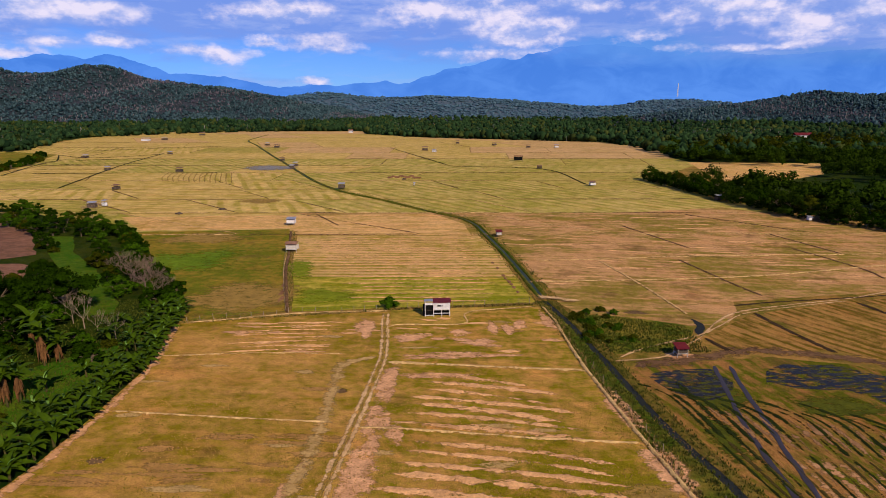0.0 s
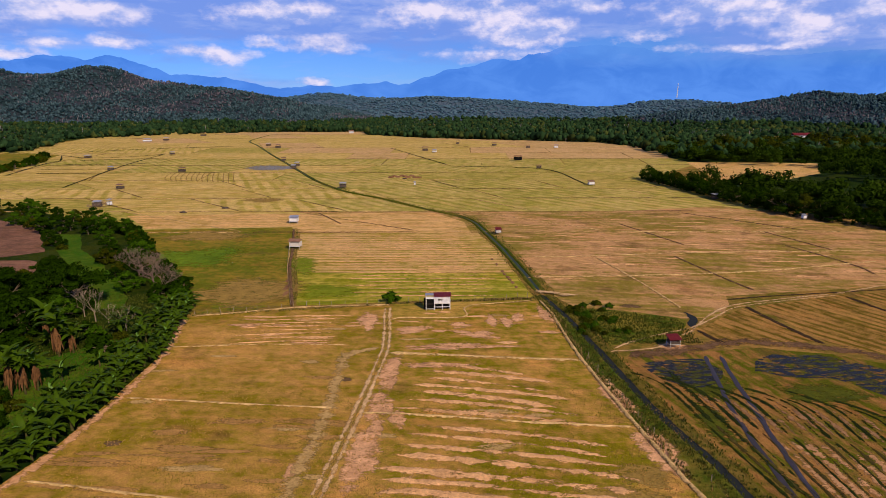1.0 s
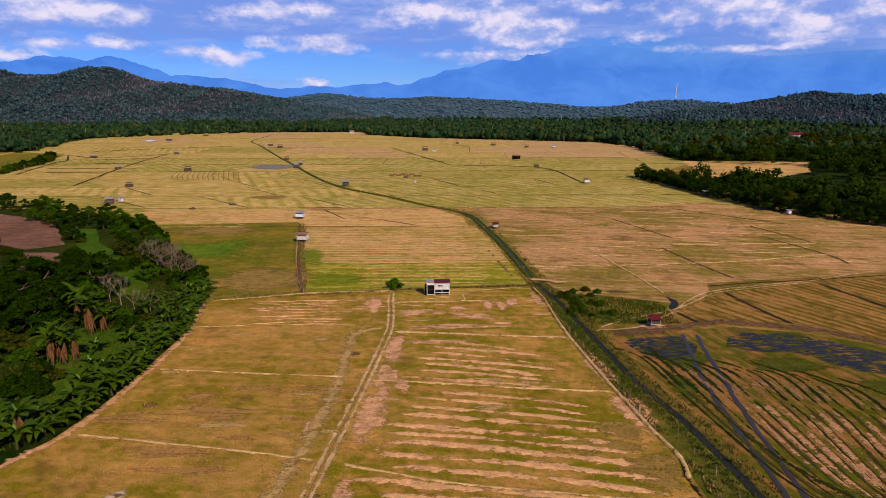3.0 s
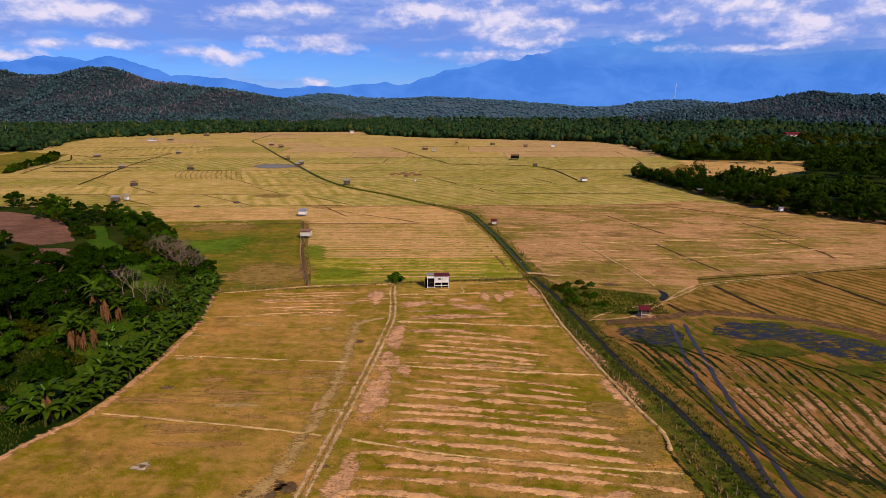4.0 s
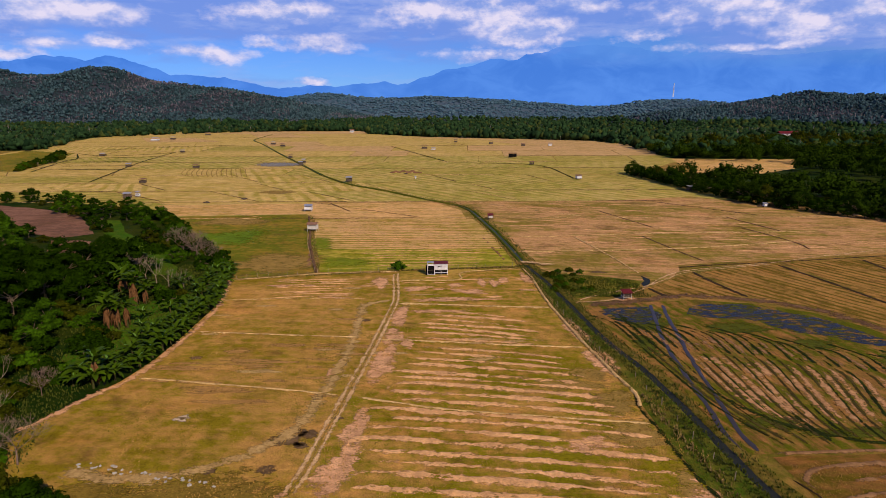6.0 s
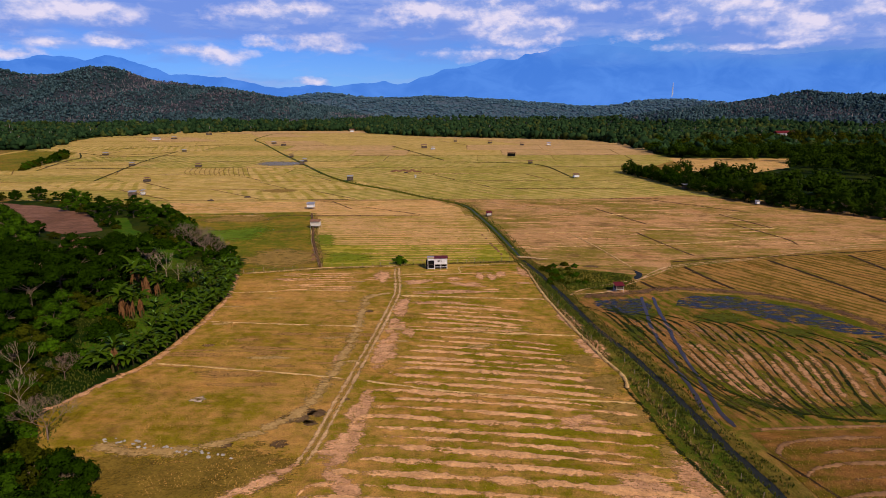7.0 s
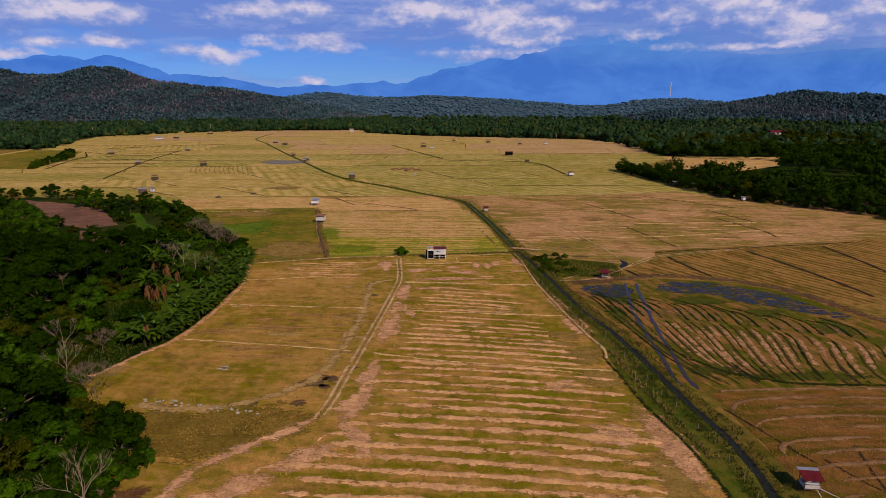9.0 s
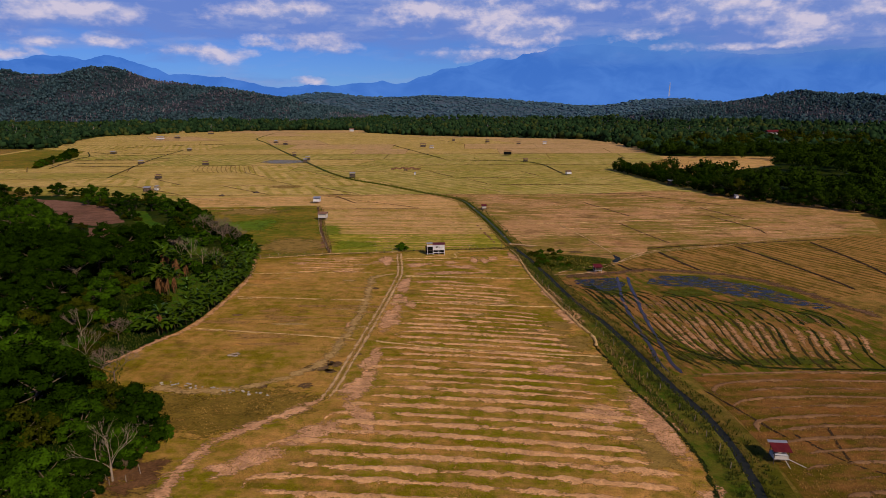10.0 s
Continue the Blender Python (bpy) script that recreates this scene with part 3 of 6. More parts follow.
for j in range(len(row_y) - 1):
    y0, y1 = row_y[j], row_y[j + 1]
    wide = (42 + 0.09 * y0)
    cuts = [0.0]
    while cuts[-1] < 1:
        cuts.append(cuts[-1] + rng.uniform(0.6, 1.3) * wide / (far_right(y0) - far_left(y0)))
    cuts[-1] = 1.0
    for i in range(len(cuts) - 1):
        def spot(u, y):
            return (far_left(y) + u * (far_right(y) - far_left(y)), y + 0.03 * u * wide)
        corners = [spot(cuts[i] + 0.0005, y0), spot(cuts[i + 1] - 0.0005, y0), spot(cuts[i + 1] - 0.0005, y1 - 0.9), spot(cuts[i] + 0.0005, y1 - 0.9)]
        cx = (corners[0][0] + corners[1][0]) / 2
        gold, green, pink, row_field, olive = FAR_FIELDS
        beyond_canal = cx > float(np.interp(y0, [206, 252, 305, 425, 586, 848, 1060], [14, -5, -47, -110, -178, -288, -322]))
        if beyond_canal and y0 < 250:
            kinds = (F_RIGHT, F_RIGHT, pink) if cx > 20 else (pink,)
        elif beyond_canal and y0 < 480:
            kinds = (green, green, green, olive)
        elif beyond_canal:
            kinds = (pink, pink, gold, pink)
        elif y0 > 700:
            kinds = (gold, pink, green, gold)
        else:
            kinds = (gold, olive, row_field, row_field, green, gold)
        mat = rng.choice(kinds)
        patch("field", corners, mat, 0.02, "harvested rice field of dry golden stubble", 0.8, 12.0, seed=j * 9 + i)
        if rng.random() < 0.75:
            low_edge = spline(corners[:2], 6.0)
            dark = rng.random() < 0.45
            tagged(ribbon("bund", low_edge, [(-0.5, 0), (0, 0.25), (0.5, 0)], M_BANK if dark else M_BUND, edge=0.3, seed=j * 31 + i, lift=0.03, broken=0.9), "low bund between far paddies", "bund", kind="structure")
        if rng.random() < 0.6:
            side_edge = spline([corners[0], corners[3]], 6.0)
            dark = rng.random() < 0.6
            tagged(ribbon("bund", side_edge, [(-0.45, 0), (0, 0.25), (0.45, 0)], M_BANK if dark else M_BUND, edge=0.3, seed=j * 37 + i, lift=0.03, broken=0.9), "low bund between far paddies", "bund", kind="structure")

patch("field", [(-61.6, 39), (-58.3, 48), (-55.8, 53), (-54.6, 63), (-54.2, 76), (-55, 92), (-60.3, 113.5), (-37, 119.5), (-12.5, 122), (-12, 110), (-13, 92), (-14, 74), (-15, 56), (-16, 40), (-18, 24), (-29, 6), (-38, 0), (-46, 4), (-50, 14), (-56, 24), (-62, 32)], F_NEAR_LEFT, 0.04, "harvested paddy with weedy olive stubble", 0.4)
patch("field", [(-36, 2.5), (-29.5, 13), (-18.6, 23.4), (-17, 40), (-15.4, 58), (-14.2, 74), (-13.2, 92), (-12.8, 105), (-12.8, 112.6), (3.5, 113.6), (5, 121.2), *STRIP_EDGE, (-32, -30), (-33.6, -6)], F_NEAR_MID, 0.045, "harvested paddy with straw left in rows", 0.25)
strip_line = spline(STRIP_EDGE, 2.0)
ditch_line = spline(CANAL, 2.0)
patch("grass_strip", [tuple(p + (0.2, 0)) for p in strip_line[::4]] + [tuple(p) for p in ditch_line[::4]], M_GRASS, 0.042, "strip of rank green grass beside the ditch", 0.2, category="ground")
patch("grass_strip", [tuple(p) for p in ditch_line[::4]] + [tuple(p + (2.6 + 1.6 * (p[1] < 26), 0)) for p in ditch_line[::-4]], M_VERGE, 0.043, "olive grass verge along the ditch", 0.25, category="ground")
patch("field", [(-12.8, 113), (3.4, 114), (4.9, 121.6), (20.4, 126.6), (-13.6, 123)], F_YARD, 0.05, "grassy yard round the stilt house", 0.3)
patch("field", [(-119, 211), (-62, 217), (-51.5, 176), (-47, 156), (-38, 122.5), (-57.5, 116), (-70, 140), (-95, 175)], F_PASTURE, 0.03, "damp green pasture", 0.6)
soft_patch("rice_patch", -84, 167, 19, 17, F_LUSH_SOFT, 0.05, "patch of lush green rice shoots", 1, -0.25, "field")
soft_patch("rice_patch", -31, 134, 8, 8, M_LIME, 0.05, "patch of bright lime-green grass", 2, 0.0, "field")
soft_patch("rice_patch", -45, 160, 5, 14, M_LIME, 0.05, "patch of bright lime-green grass", 3, 0.3, "field")
soft_patch("dry_patch", -52, 133, 16, 11, M_DULL, 0.045, "dull brown patch in the pasture", 4, 0.1)
soft_patch("dry_patch", -90, 200, 18, 9, M_DULL, 0.045, "dull brown patch in the pasture", 5, 0.1)
patch("field", [(-36.2, 122.2), (-14, 124.6), (20.4, 129), (18.6, 150), (-43.4, 150.8)], F_BEHIND, 0.03, "green grazing field behind the house", 0.6)
patch("field", [(-43.6, 151), (18.6, 150.2), (15.7, 178), (11.0, 205), (-56, 205), (-50, 177)], F_ROWS, 0.035, "paddy with pale mown rows", 0.6)
patch("field", [(-56, 205.3), (8, 205.3), (6, 226), (-62, 218)], F_TAN, 0.035, "dry tan stubble strip", 0.6)
patch("field", [(-141, 242), (-118, 213), (-62, 218.6), (6, 226.6), (-1, 240), (-8, 250.5), (-70, 247)], F_TAN, 0.03, "dry tan stubble strip", 0.6)
patch("field", [(26, 136), (56, 127), (68, 130), (98, 135), (160, 148), (190, 200), (160, 226), (128, 268), (18, 236), (12, 228), (20, 180)], F_RIGHT, 0.03, "wide dry paddy of reddish stubble", 0.8)
patch("field", [(53, 107), (60, 114), (69, 121.5), (72.5, 100.5), (55, 99)], F_GOLD, 0.035, "gold stubble plot in curved rows", 0.5)
patch("field", [(71, 121.5), (98, 131), (103, 99), (105.5, 78), (95, 74), (90, 86), (84, 93), (74.5, 100)], F_GOLD, 0.035, "gold stubble plot in curved rows", 0.5)
patch("field", [(100.5, 131), (126, 136), (150, 146), (170, 120), (150, 60), (106.5, 78)], F_GOLD, 0.035, "gold stubble plot in curved rows", 0.5)
patch("field", [(31.5, 92), (40, 94), (52, 96), (60, 97), (72, 94), (82, 88), (88, 79), (92, 68), (99, 50), (97, 31), (66, 33), (40.4, 31.6), (38.4, 47), (36, 60), (33.8, 75)], F_WET, 0.035, "wet paddy with grass and curved ruts", 0.5)
patch("field", [(43, 31), (66, 32.2), (97, 30.4), (95, -30), (40, -30), (43.5, 3), (44, 16)], F_LOWER, 0.04, "ploughed dry stubble in curved rows", 0.5)
patch("field", [(25.5, 130), (29, 122), (52, 113.5), (60, 114.5), (66, 123), (68, 129.8), (56, 126.9), (26, 135.8)], F_RIGHT, 0.028, "dry stubble beside the canal crossing", 0.5, seed=77)
patch("field", [(27.5, 121), (40, 118.5), (52, 113), (46, 101), (31, 98)], M_RANK, 0.04, "rank grass plot beside the canal", 0.8)
patch("field", [(-478, 636), (-400, 596), (-350, 480), (-324, 404), (-420, 398)], F_PASTURE, 0.05, "olive rough pasture beside the far hedge", 2.0)
patch("clearing", [(166, 344), (205, 505), (310, 492), (262, 410), (225, 380)], F_TAN, 0.05, "dry clearing among the trees", 1.5, category="field")
patch("grove_ground", [(-59.5, 38), (-56.5, 48), (-54, 56), (-53, 66), (-53, 81), (-54, 92), (-58.8, 114), (-70, 141), (-96, 176), (-125, 215), (-205, 262), (-260, 230), (-200, 60), (-150, -30), (-52, -30), (-46, -4), (-43.5, 4), (-42, 12), (-46, 22), (-53, 32)], M_GROVE, 0.025, "grass under the grove, colour darkened for shade", 0.8, category="ground")
patch("burnt_plot", [(-225, 246), (-190, 232), (-160, 214), (-146, 193), (-132, 176), (-141, 168), (-160, 178), (-190, 204)], M_BURNT, 0.06, "bare reddish earth plot", 2.0, category="ground")
patch("burnt_plot", [(-140, 164), (-127, 163), (-119, 150), (-121, 143), (-131, 148)], M_BURNT, 0.06, "reddish dry weeds on bare earth", 2.5, category="ground")

# floors of the woods reuse the grass colour darkened for tree shade
patch("wood_floor", [(-576, 1000), (-482, 1140), (-340, 1222), (-172, 1222), (-146, 1085), (-34, 956), (92, 884), (204, 820), (240, 715), (700, 722), (2400, 722), (2400, 1500), (-2400, 1500), (-2400, 640), (-620, 640), (-470, 634), (-480, 664), (-512, 754), (-570, 860)], M_GROVE, 0.012, "ground under the far woods, shade painted in", 2.0, 40.0, category="ground", seed=9)
patch("wood_floor", [(128, 376), (134, 342), (141, 302), (149, 270), (159, 246), (173, 228), (181, 207), (187, 187), (199, 160), (260, 120), (700, 300), (700, 720), (245, 715), (225, 600), (208, 560), (206, 482), (166, 348), (150, 372)], M_GROVE, 0.03, "ground under the tree belt, shade painted in", 1.0, 8.0, category="ground")

# ---- canal, tracks, bunds ----
canal_line = spline(CANAL, 1.0)
tagged(ribbon("canal", canal_line, [(-0.72, 0.0), (-0.6, 0.004), (0.6, 0.004), (0.72, 0.0)], M_CANAL, edge=0.16, seed=1, lift=0.06), "narrow ditch of dark still water", "canal", kind="structure")
tagged(ribbon("canal_bank", offset_line(canal_line, -1.25), [(-0.75, 0.0), (-0.3, 0.12), (0.1, 0.20), (0.6, 0.02)], M_GRASS, edge=0.2, seed=3, lift=0.055), "low grassy ditch bank", "bank", kind="structure")
tagged(ribbon("canal_bank", offset_line(canal_line, 1.25), [(-0.6, 0.02), (-0.2, 0.16), (0.2, 0.20), (0.8, 0.0)], M_VERGE, edge=0.2, seed=4, lift=0.055), "low olive ditch bank", "bank", kind="structure")
far_canal_line = spline(CANAL_FAR, 4.0)
for piece, slim in ((far_canal_line[far_canal_line[:, 1] < 262], 0.6), (far_canal_line[far_canal_line[:, 1] > 256], 0.5)):
    tagged(ribbon("canal", piece, [(-0.8 * slim, 0.0), (0.0, 0.0), (0.8 * slim, 0.0)], M_CANAL_FAR, edge=0.25, seed=6, lift=0.06), "irrigation canal with green-grey water", "canal", kind="structure")
    for s, seed in ((-1, 7), (1, 8)):
        bank = offset_line(piece, s * 1.65 * slim)
        tagged(ribbon("canal_bank", bank, [(-0.85 * slim, 0.0), (-0.5 * slim, 0.28), (0.1, 0.36), (0.5 * slim, 0.28), (0.85 * slim, 0.0)], M_GRASS, edge=0.3, seed=seed, lift=0.05), "grassy canal bank", "bank", kind="structure")


def track(points, width, mat, label, gap=0.0, z=0.07, seed=0, name="track"):
    line = spline(points, 1.5)
    if not gap:
        return tagged(ribbon(name, line, [(-width, 0.0), (0, 0.03), (width, 0.0)], mat, edge=width * 0.45, seed=seed, lift=z), label, "track", kind="structure")
    for s in (-1, 1):
        tagged(ribbon(name, offset_line(line, s * gap), [(-width, 0.0), (0, 0.02), (width, 0.0)], mat, edge=width * 0.3, seed=seed + s, lift=z), label, "track", kind="structure")


track(TRACK[6:], 0.46, M_DIRT, "pale wheel rut of a dirt track", 0.58, seed=11)
track(TRACK[6:], 0.22, M_DULL, "weedy crown between the wheel ruts", seed=12, z=0.068, name="grass_crown")
track(TRACK[:7], 1.7, M_BARE, "worn dirt track", seed=13)
track([(-13.3, 96.8), (-16.5, 95.5), (-19.3, 93.2), (-19.9, 88.5), (-19.4, 81.5), (-19, 74), (-19.2, 66), (-19.6, 57), (-20.3, 50), (-20.9, 44.3), (-22.7, 37), (-25.9, 32.7), (-29, 29.6), (-36, 26.5), (-43, 26), (-50, 28)], 1.5, M_PALE_GRASS, "faint worn track across the stubble", seed=15)
track([(29.8, 95.2), (35, 95.8), (40.6, 97.4), (46, 102.4), (50.6, 106.3), (52.4, 108.6)], 0.42, M_DIRT, "curving dirt wheel track", seed=16)
track([(31, 96), (34.5, 99), (38.9, 101.7), (47.8, 106.3), (52.4, 108.8), (58.3, 115.8), (66.4, 122.4), (80.7, 127.3), (96.9, 131.8), (112, 138), (140, 148)], 0.45, M_DIRT, "curving dirt wheel track", seed=17)
track([(52.4, 108.6), (59.6, 115), (67, 121.2), (81, 126.0), (97, 130.6)], 0.3, M_DIRT, "curving dirt wheel track", seed=18)
track([(33, 93), (40, 94.6), (46, 96), (52.3, 98.8), (59.9, 100.2), (72.9, 97), (83.3, 90.6), (88.9, 82.5), (92.5, 72.4), (97, 60)], 2.2, M_BANK, "trampled earth bank round the wet paddy", seed=19, name="earth_bank")
track([(21, 131.5), (24, 131.5), (27, 130.5), (32, 128)], 1.3, M_DIRT, "earth crossing over the canal", seed=21, z=0.5)


def bund(points, wide, high, label="low earth bund between paddies", mat=None, seed=0):
    return tagged(ribbon("bund", spline(points, 1.2), [(-wide, 0.0), (-wide * 0.4, high), (wide * 0.4, high), (wide, 0.0)], mat or M_BUND, edge=wide * 0.3, seed=seed, lift=0.04), label, "bund", kind="structure")


bund([(-11.5, 94.4), (5, 92.6), (24.2, 90.9)], 0.52, 0.22, seed=31)
bund([(-14, 71.5), (-3.9, 70.8), (12.1, 68.8), (27.0, 67.6)], 0.30, 0.22, seed=32)
bund([(-52.5, 76), (-30.4, 73.9), (-18, 73)], 0.28, 0.2, seed=33)
bund([(-56.5, 96.5), (-37.5, 98.2), (-20, 98)], 0.22, 0.15, seed=34)
bund([(-58, 114), (-47, 117), (-37, 120), (-25, 121.4), (-14, 122.4)], 0.4, 0.25, seed=35)
bund([(-12.6, 105), (-12.2, 113), (2.8, 114), (4.2, 121.5), (20, 125.6)], 0.28, 0.2, seed=36)
bund(STRIP_EDGE[:11], 0.45, 0.3, seed=37)
bund([(-53.5, 54.3), (-41.3, 52.4), (-26.6, 49.9), (-17.6, 48.1)], 0.3, 0.2, seed=131)
bund([(-14.6, 47.5), (-0.9, 43.7), (14, 41.4), (29.8, 39.4)], 0.3, 0.2, seed=132)
# shade of the stepped field edge is painted as this dark strip
tagged(ribbon("ditch", spline(STRIP_EDGE[9:], 1.5), [(-0.5, 0), (0, 0.05), (0.5, 0)], M_RUT, edge=0.25, seed=133, lift=0.055), "field-edge ditch, its shade painted as a dark strip", "ditch", kind="structure")
bund([(-37.2, 121), (-47, 156), (-51.7, 177), (-60.5, 213)], 0.6, 0.35, mat=M_BANK, seed=38)
track([(-37.8, 122), (-47.6, 156), (-52.2, 176)], 0.25, M_BUND, "narrow bare foot path on the bund", seed=24)
bund([(43, 31.6), (66, 32.6), (97, 31)], 0.5, 0.2, mat=M_DULL_STRAW, seed=39)
for i, pts in enumerate(([(69, 122.3), (70.8, 110), (73.6, 98.4)], [(97.2, 129), (101.4, 109.7), (104.5, 89), (105, 80)], [(126, 136), (124.6, 106), (120, 80)], [(66.7, 126.5), (77, 129), (103, 133.5), (141, 141)], [(51.5, 106.7), (53, 101.5), (54.6, 98)])):
    ditch_wide = 0.4 if i == 3 else 0.7
    tagged(ribbon("ditch", spline(pts, 1.5), [(-ditch_wide, 0), (-ditch_wide * 0.6, 0.06), (0, 0.02), (ditch_wide * 0.6, 0.06), (ditch_wide, 0)], M_DITCH, edge=0.25, seed=40 + i, lift=0.05), "dark muddy drainage ditch", "ditch", kind="structure")

# ---- wet paddy: water, ruts ----
patch("paddy_water", [(53.6, 86.5), (56, 91), (60, 94), (69, 93.4), (76, 89), (83.5, 81), (88, 72.5), (90.5, 67.5), (87, 65), (78.5, 72.4), (71, 76.5), (65.8, 83.2), (58, 84)], M_WATER, 0.06, "shallow flood water over mud", 1.6, 1.5, category="water")
patch("paddy_water", [(34.6, 88.6), (38, 91), (42, 91.4), (47.5, 91), (48, 87), (45, 82), (41, 80.5), (36, 82)], M_WATER, 0.06, "shallow flood water over mud", 1.8, 1.2, category="water", seed=3)
for i, pts in enumerate(([(47.6, 93), (45.2, 82), (43.1, 72), (42.0, 63), (41.1, 54), (40.3, 44), (39.4, 37), (39.6, 32.6)], [(50.4, 93), (48.2, 82), (46.4, 71), (45.0, 63), (43.7, 53), (42.6, 44), (41.7, 37), (41.9, 32.4)])):
    tagged(ribbon("wheel_rut", spline(pts, 1.2), [(-0.40, 0), (-0.24, 0.01), (0.24, 0.01), (0.40, 0)], M_RUT_WATER, edge=0.22, seed=60 + i, lift=0.075), "tractor rut filled with water", "rut", kind="structure")
for i in range(25):
    u = i / 24 + rng.uniform(-0.008, 0.008)
    top = (float(np.interp(u, [0, 0.25, 0.5, 0.75, 1], [35.6, 47.5, 59.5, 70.5, 86])), float(np.interp(u, [0, 0.25, 0.5, 0.75, 1], [80, 74.5, 72.5, 66, 60])))
    mid = (float(np.interp(u, [0, 0.25, 0.5, 0.75, 1], [38.0, 48.2, 58.8, 70.0, 84])), float(np.interp(u, [0, 0.5, 1], [63, 58, 49])))
    low = (float(np.interp(u, [0, 0.25, 0.5, 0.75, 1], [41.0, 48.4, 56.4, 66.0, 80])), float(np.interp(u, [0, 1], [46, 40])))
    end = (float(np.interp(u, [0, 0.25, 0.5, 0.75, 1], [45.5, 50.5, 56.5, 64.8, 79])), 33.5 + rng.uniform(0, 2.5))
    hook = [(top[0] - 6 + 2 * u, top[1] + 7), (top[0] - 2.2, top[1] + 4.5)] if i % 3 == 0 else [(top[0] - 1.2 - 2 * u, top[1] + 3.5)]
    wide = rng.uniform(0.32, 0.50)
    seam = (top[0] * 0.35 + mid[0] * 0.65, top[1] * 0.35 + mid[1] * 0.65)
    tagged(ribbon("rut", spline([*hook, top, seam], 1.1), [(-wide, 0), (-wide * 0.3, 0.08), (wide * 0.4, 0.03), (wide, 0)], M_RUT, edge=0.3, seed=70 + i, lift=0.05, broken=1.2), "dark grassy rut curving through the paddy", "rut", group="ruts in the wet paddy", kind="structure")
    wide = rng.uniform(0.26, 0.42)
    tagged(ribbon("rut", spline([seam, mid, low, end], 1.1), [(-wide, 0), (-wide * 0.3, 0.08), (wide * 0.4, 0.03), (wide, 0)], M_RUT_DRY if i % 3 else M_RUT, edge=0.22, seed=570 + i, lift=0.05, broken=1.2), "brown rut curving through the paddy", "rut", group="ruts in the wet paddy", kind="structure")
    if i > 1:
        pts = [(top[0] + 0.7, top[1] + 1.0), (top[0] * 0.6 + mid[0] * 0.4 + 1.0, top[1] * 0.6 + mid[1] * 0.4), (seam[0] + 1.0, seam[1] - 0.5)]
        tagged(ribbon("straw_swath", spline(pts, 0.7), [(-0.5, 0), (0, 0.06), (0.5, 0)], M_DULL_STRAW, edge=0.4, seed=810 + i, lift=0.048, broken=2.2, ends=4.0), "brown strip of flattened wet straw", "straw", group="straw of the wet paddy")
    if i > 3:
        pts = [(seam[0] + 1.0, seam[1] - 1), (mid[0] + 1.05, mid[1]), (low[0] + 0.95, low[1]), (end[0] + 1.0, end[1] + 3)]
        tagged(ribbon("straw_swath", spline(pts, 0.9), [(-0.75, 0), (0, 0.06), (0.75, 0)], M_PINK_STRAW, edge=0.5, seed=110 + i, lift=0.048, broken=1.5, ends=4.0), "pale strip of flattened straw", "straw", group="straw of the wet paddy")
for i, (cx, cy, rx, ry) in enumerate(((43, 82, 7, 7), (60, 78, 9, 4), (72, 70, 6, 4), (82, 60, 5, 5), (39, 69, 2.5, 7), (62, 37, 14, 2.0), (48, 40, 5, 3))):
    soft_patch("wet_grass", cx, cy, rx, ry, M_WET_GREEN, 0.040 + 0.0008 * i, "patch of wet green grass in the paddy", 500 + i)
tagged(ribbon("rut", spline([(38.5, 87), (39, 79.5), (40.8, 66), (42.4, 53), (45.5, 44.5), (50, 38.8), (57, 35.2), (66, 34), (90, 33.4)], 1.2), [(-0.6, 0), (0, 0.06), (0.6, 0)], M_RUT, edge=0.3, seed=105, lift=0.055), "dark grassy rut curving through the paddy", "rut", kind="structure")

for i, pts in enumerate(([(43, 26), (44.1, 23.4), (46.4, 17.2), (48.8, 11.0)], [(56.6, 16), (54.6, 9.6), (53.5, 4.9)], [(50, 13), (53, 6), (58, 2)])):
    tagged(ribbon("ditch", spline(pts, 1.0), [(-0.3, 0), (-0.1, 0.03), (0.1, 0.03), (0.3, 0)], M_DITCH, edge=0.25, seed=160 + i, lift=0.055, broken=0.7), "thin dark furrow across the stubble", "ditch", kind="structure")

# ---- straw swaths of the middle field ----
def swath(points, wide, seed, group="straw rows of the field", mat=None, breaks=0.85):
    return tagged(ribbon("straw_swath", spline(points, 0.7), [(-wide, 0.0), (-wide * 0.35, 0.12), (wide * 0.4, 0.1), (wide, 0.0)], mat or M_SWATH, edge=wide * 0.6, seed=seed, lift=0.05, ends=5.0, broken=breaks), "flattened row of pale cut straw", "straw", group=group)


y, k = -24.0, 0
while y < 90:
    wide = rng.uniform(0.62, 0.95)
    west = float(np.interp(y, [-22, 8, 24, 60, 90], [-26, -22, -13, -9, -7])) + rng.uniform(-1.5, 2.5)
    east = float(np.interp(y, [-22, 20, 40, 67, 90], [28, 31, 28, 22, 17])) + rng.uniform(-3, 2)
    bend = -3.6 + 0.7 * noise.noise((y * 0.1, 3, 1))
    curl = [(west - 3.0, y - 1.4)] if k % 3 == 0 and y < 55 else []
    if not (68.3 < y < 71.0):
        swath([*curl, (west, y + 2.0), (west + (east - west) * 0.3, y + 0.8 + rng.uniform(-0.3, 0.3)), (west + (east - west) * 0.65, y - 1.0), (east, y + bend)], wide, 200 + k)
    k += 1
    y += rng.uniform(2.4, 3.1)
for i in range(8):
    yy = 100.5 + 2.1 * i
    swath([(-46 + 2 * rng.random(), yy - 2.0), (-34, yy - 0.6), (-21 - 2 * rng.random(), yy - 0.2)], 0.28, 300 + i, "thin straw rows")
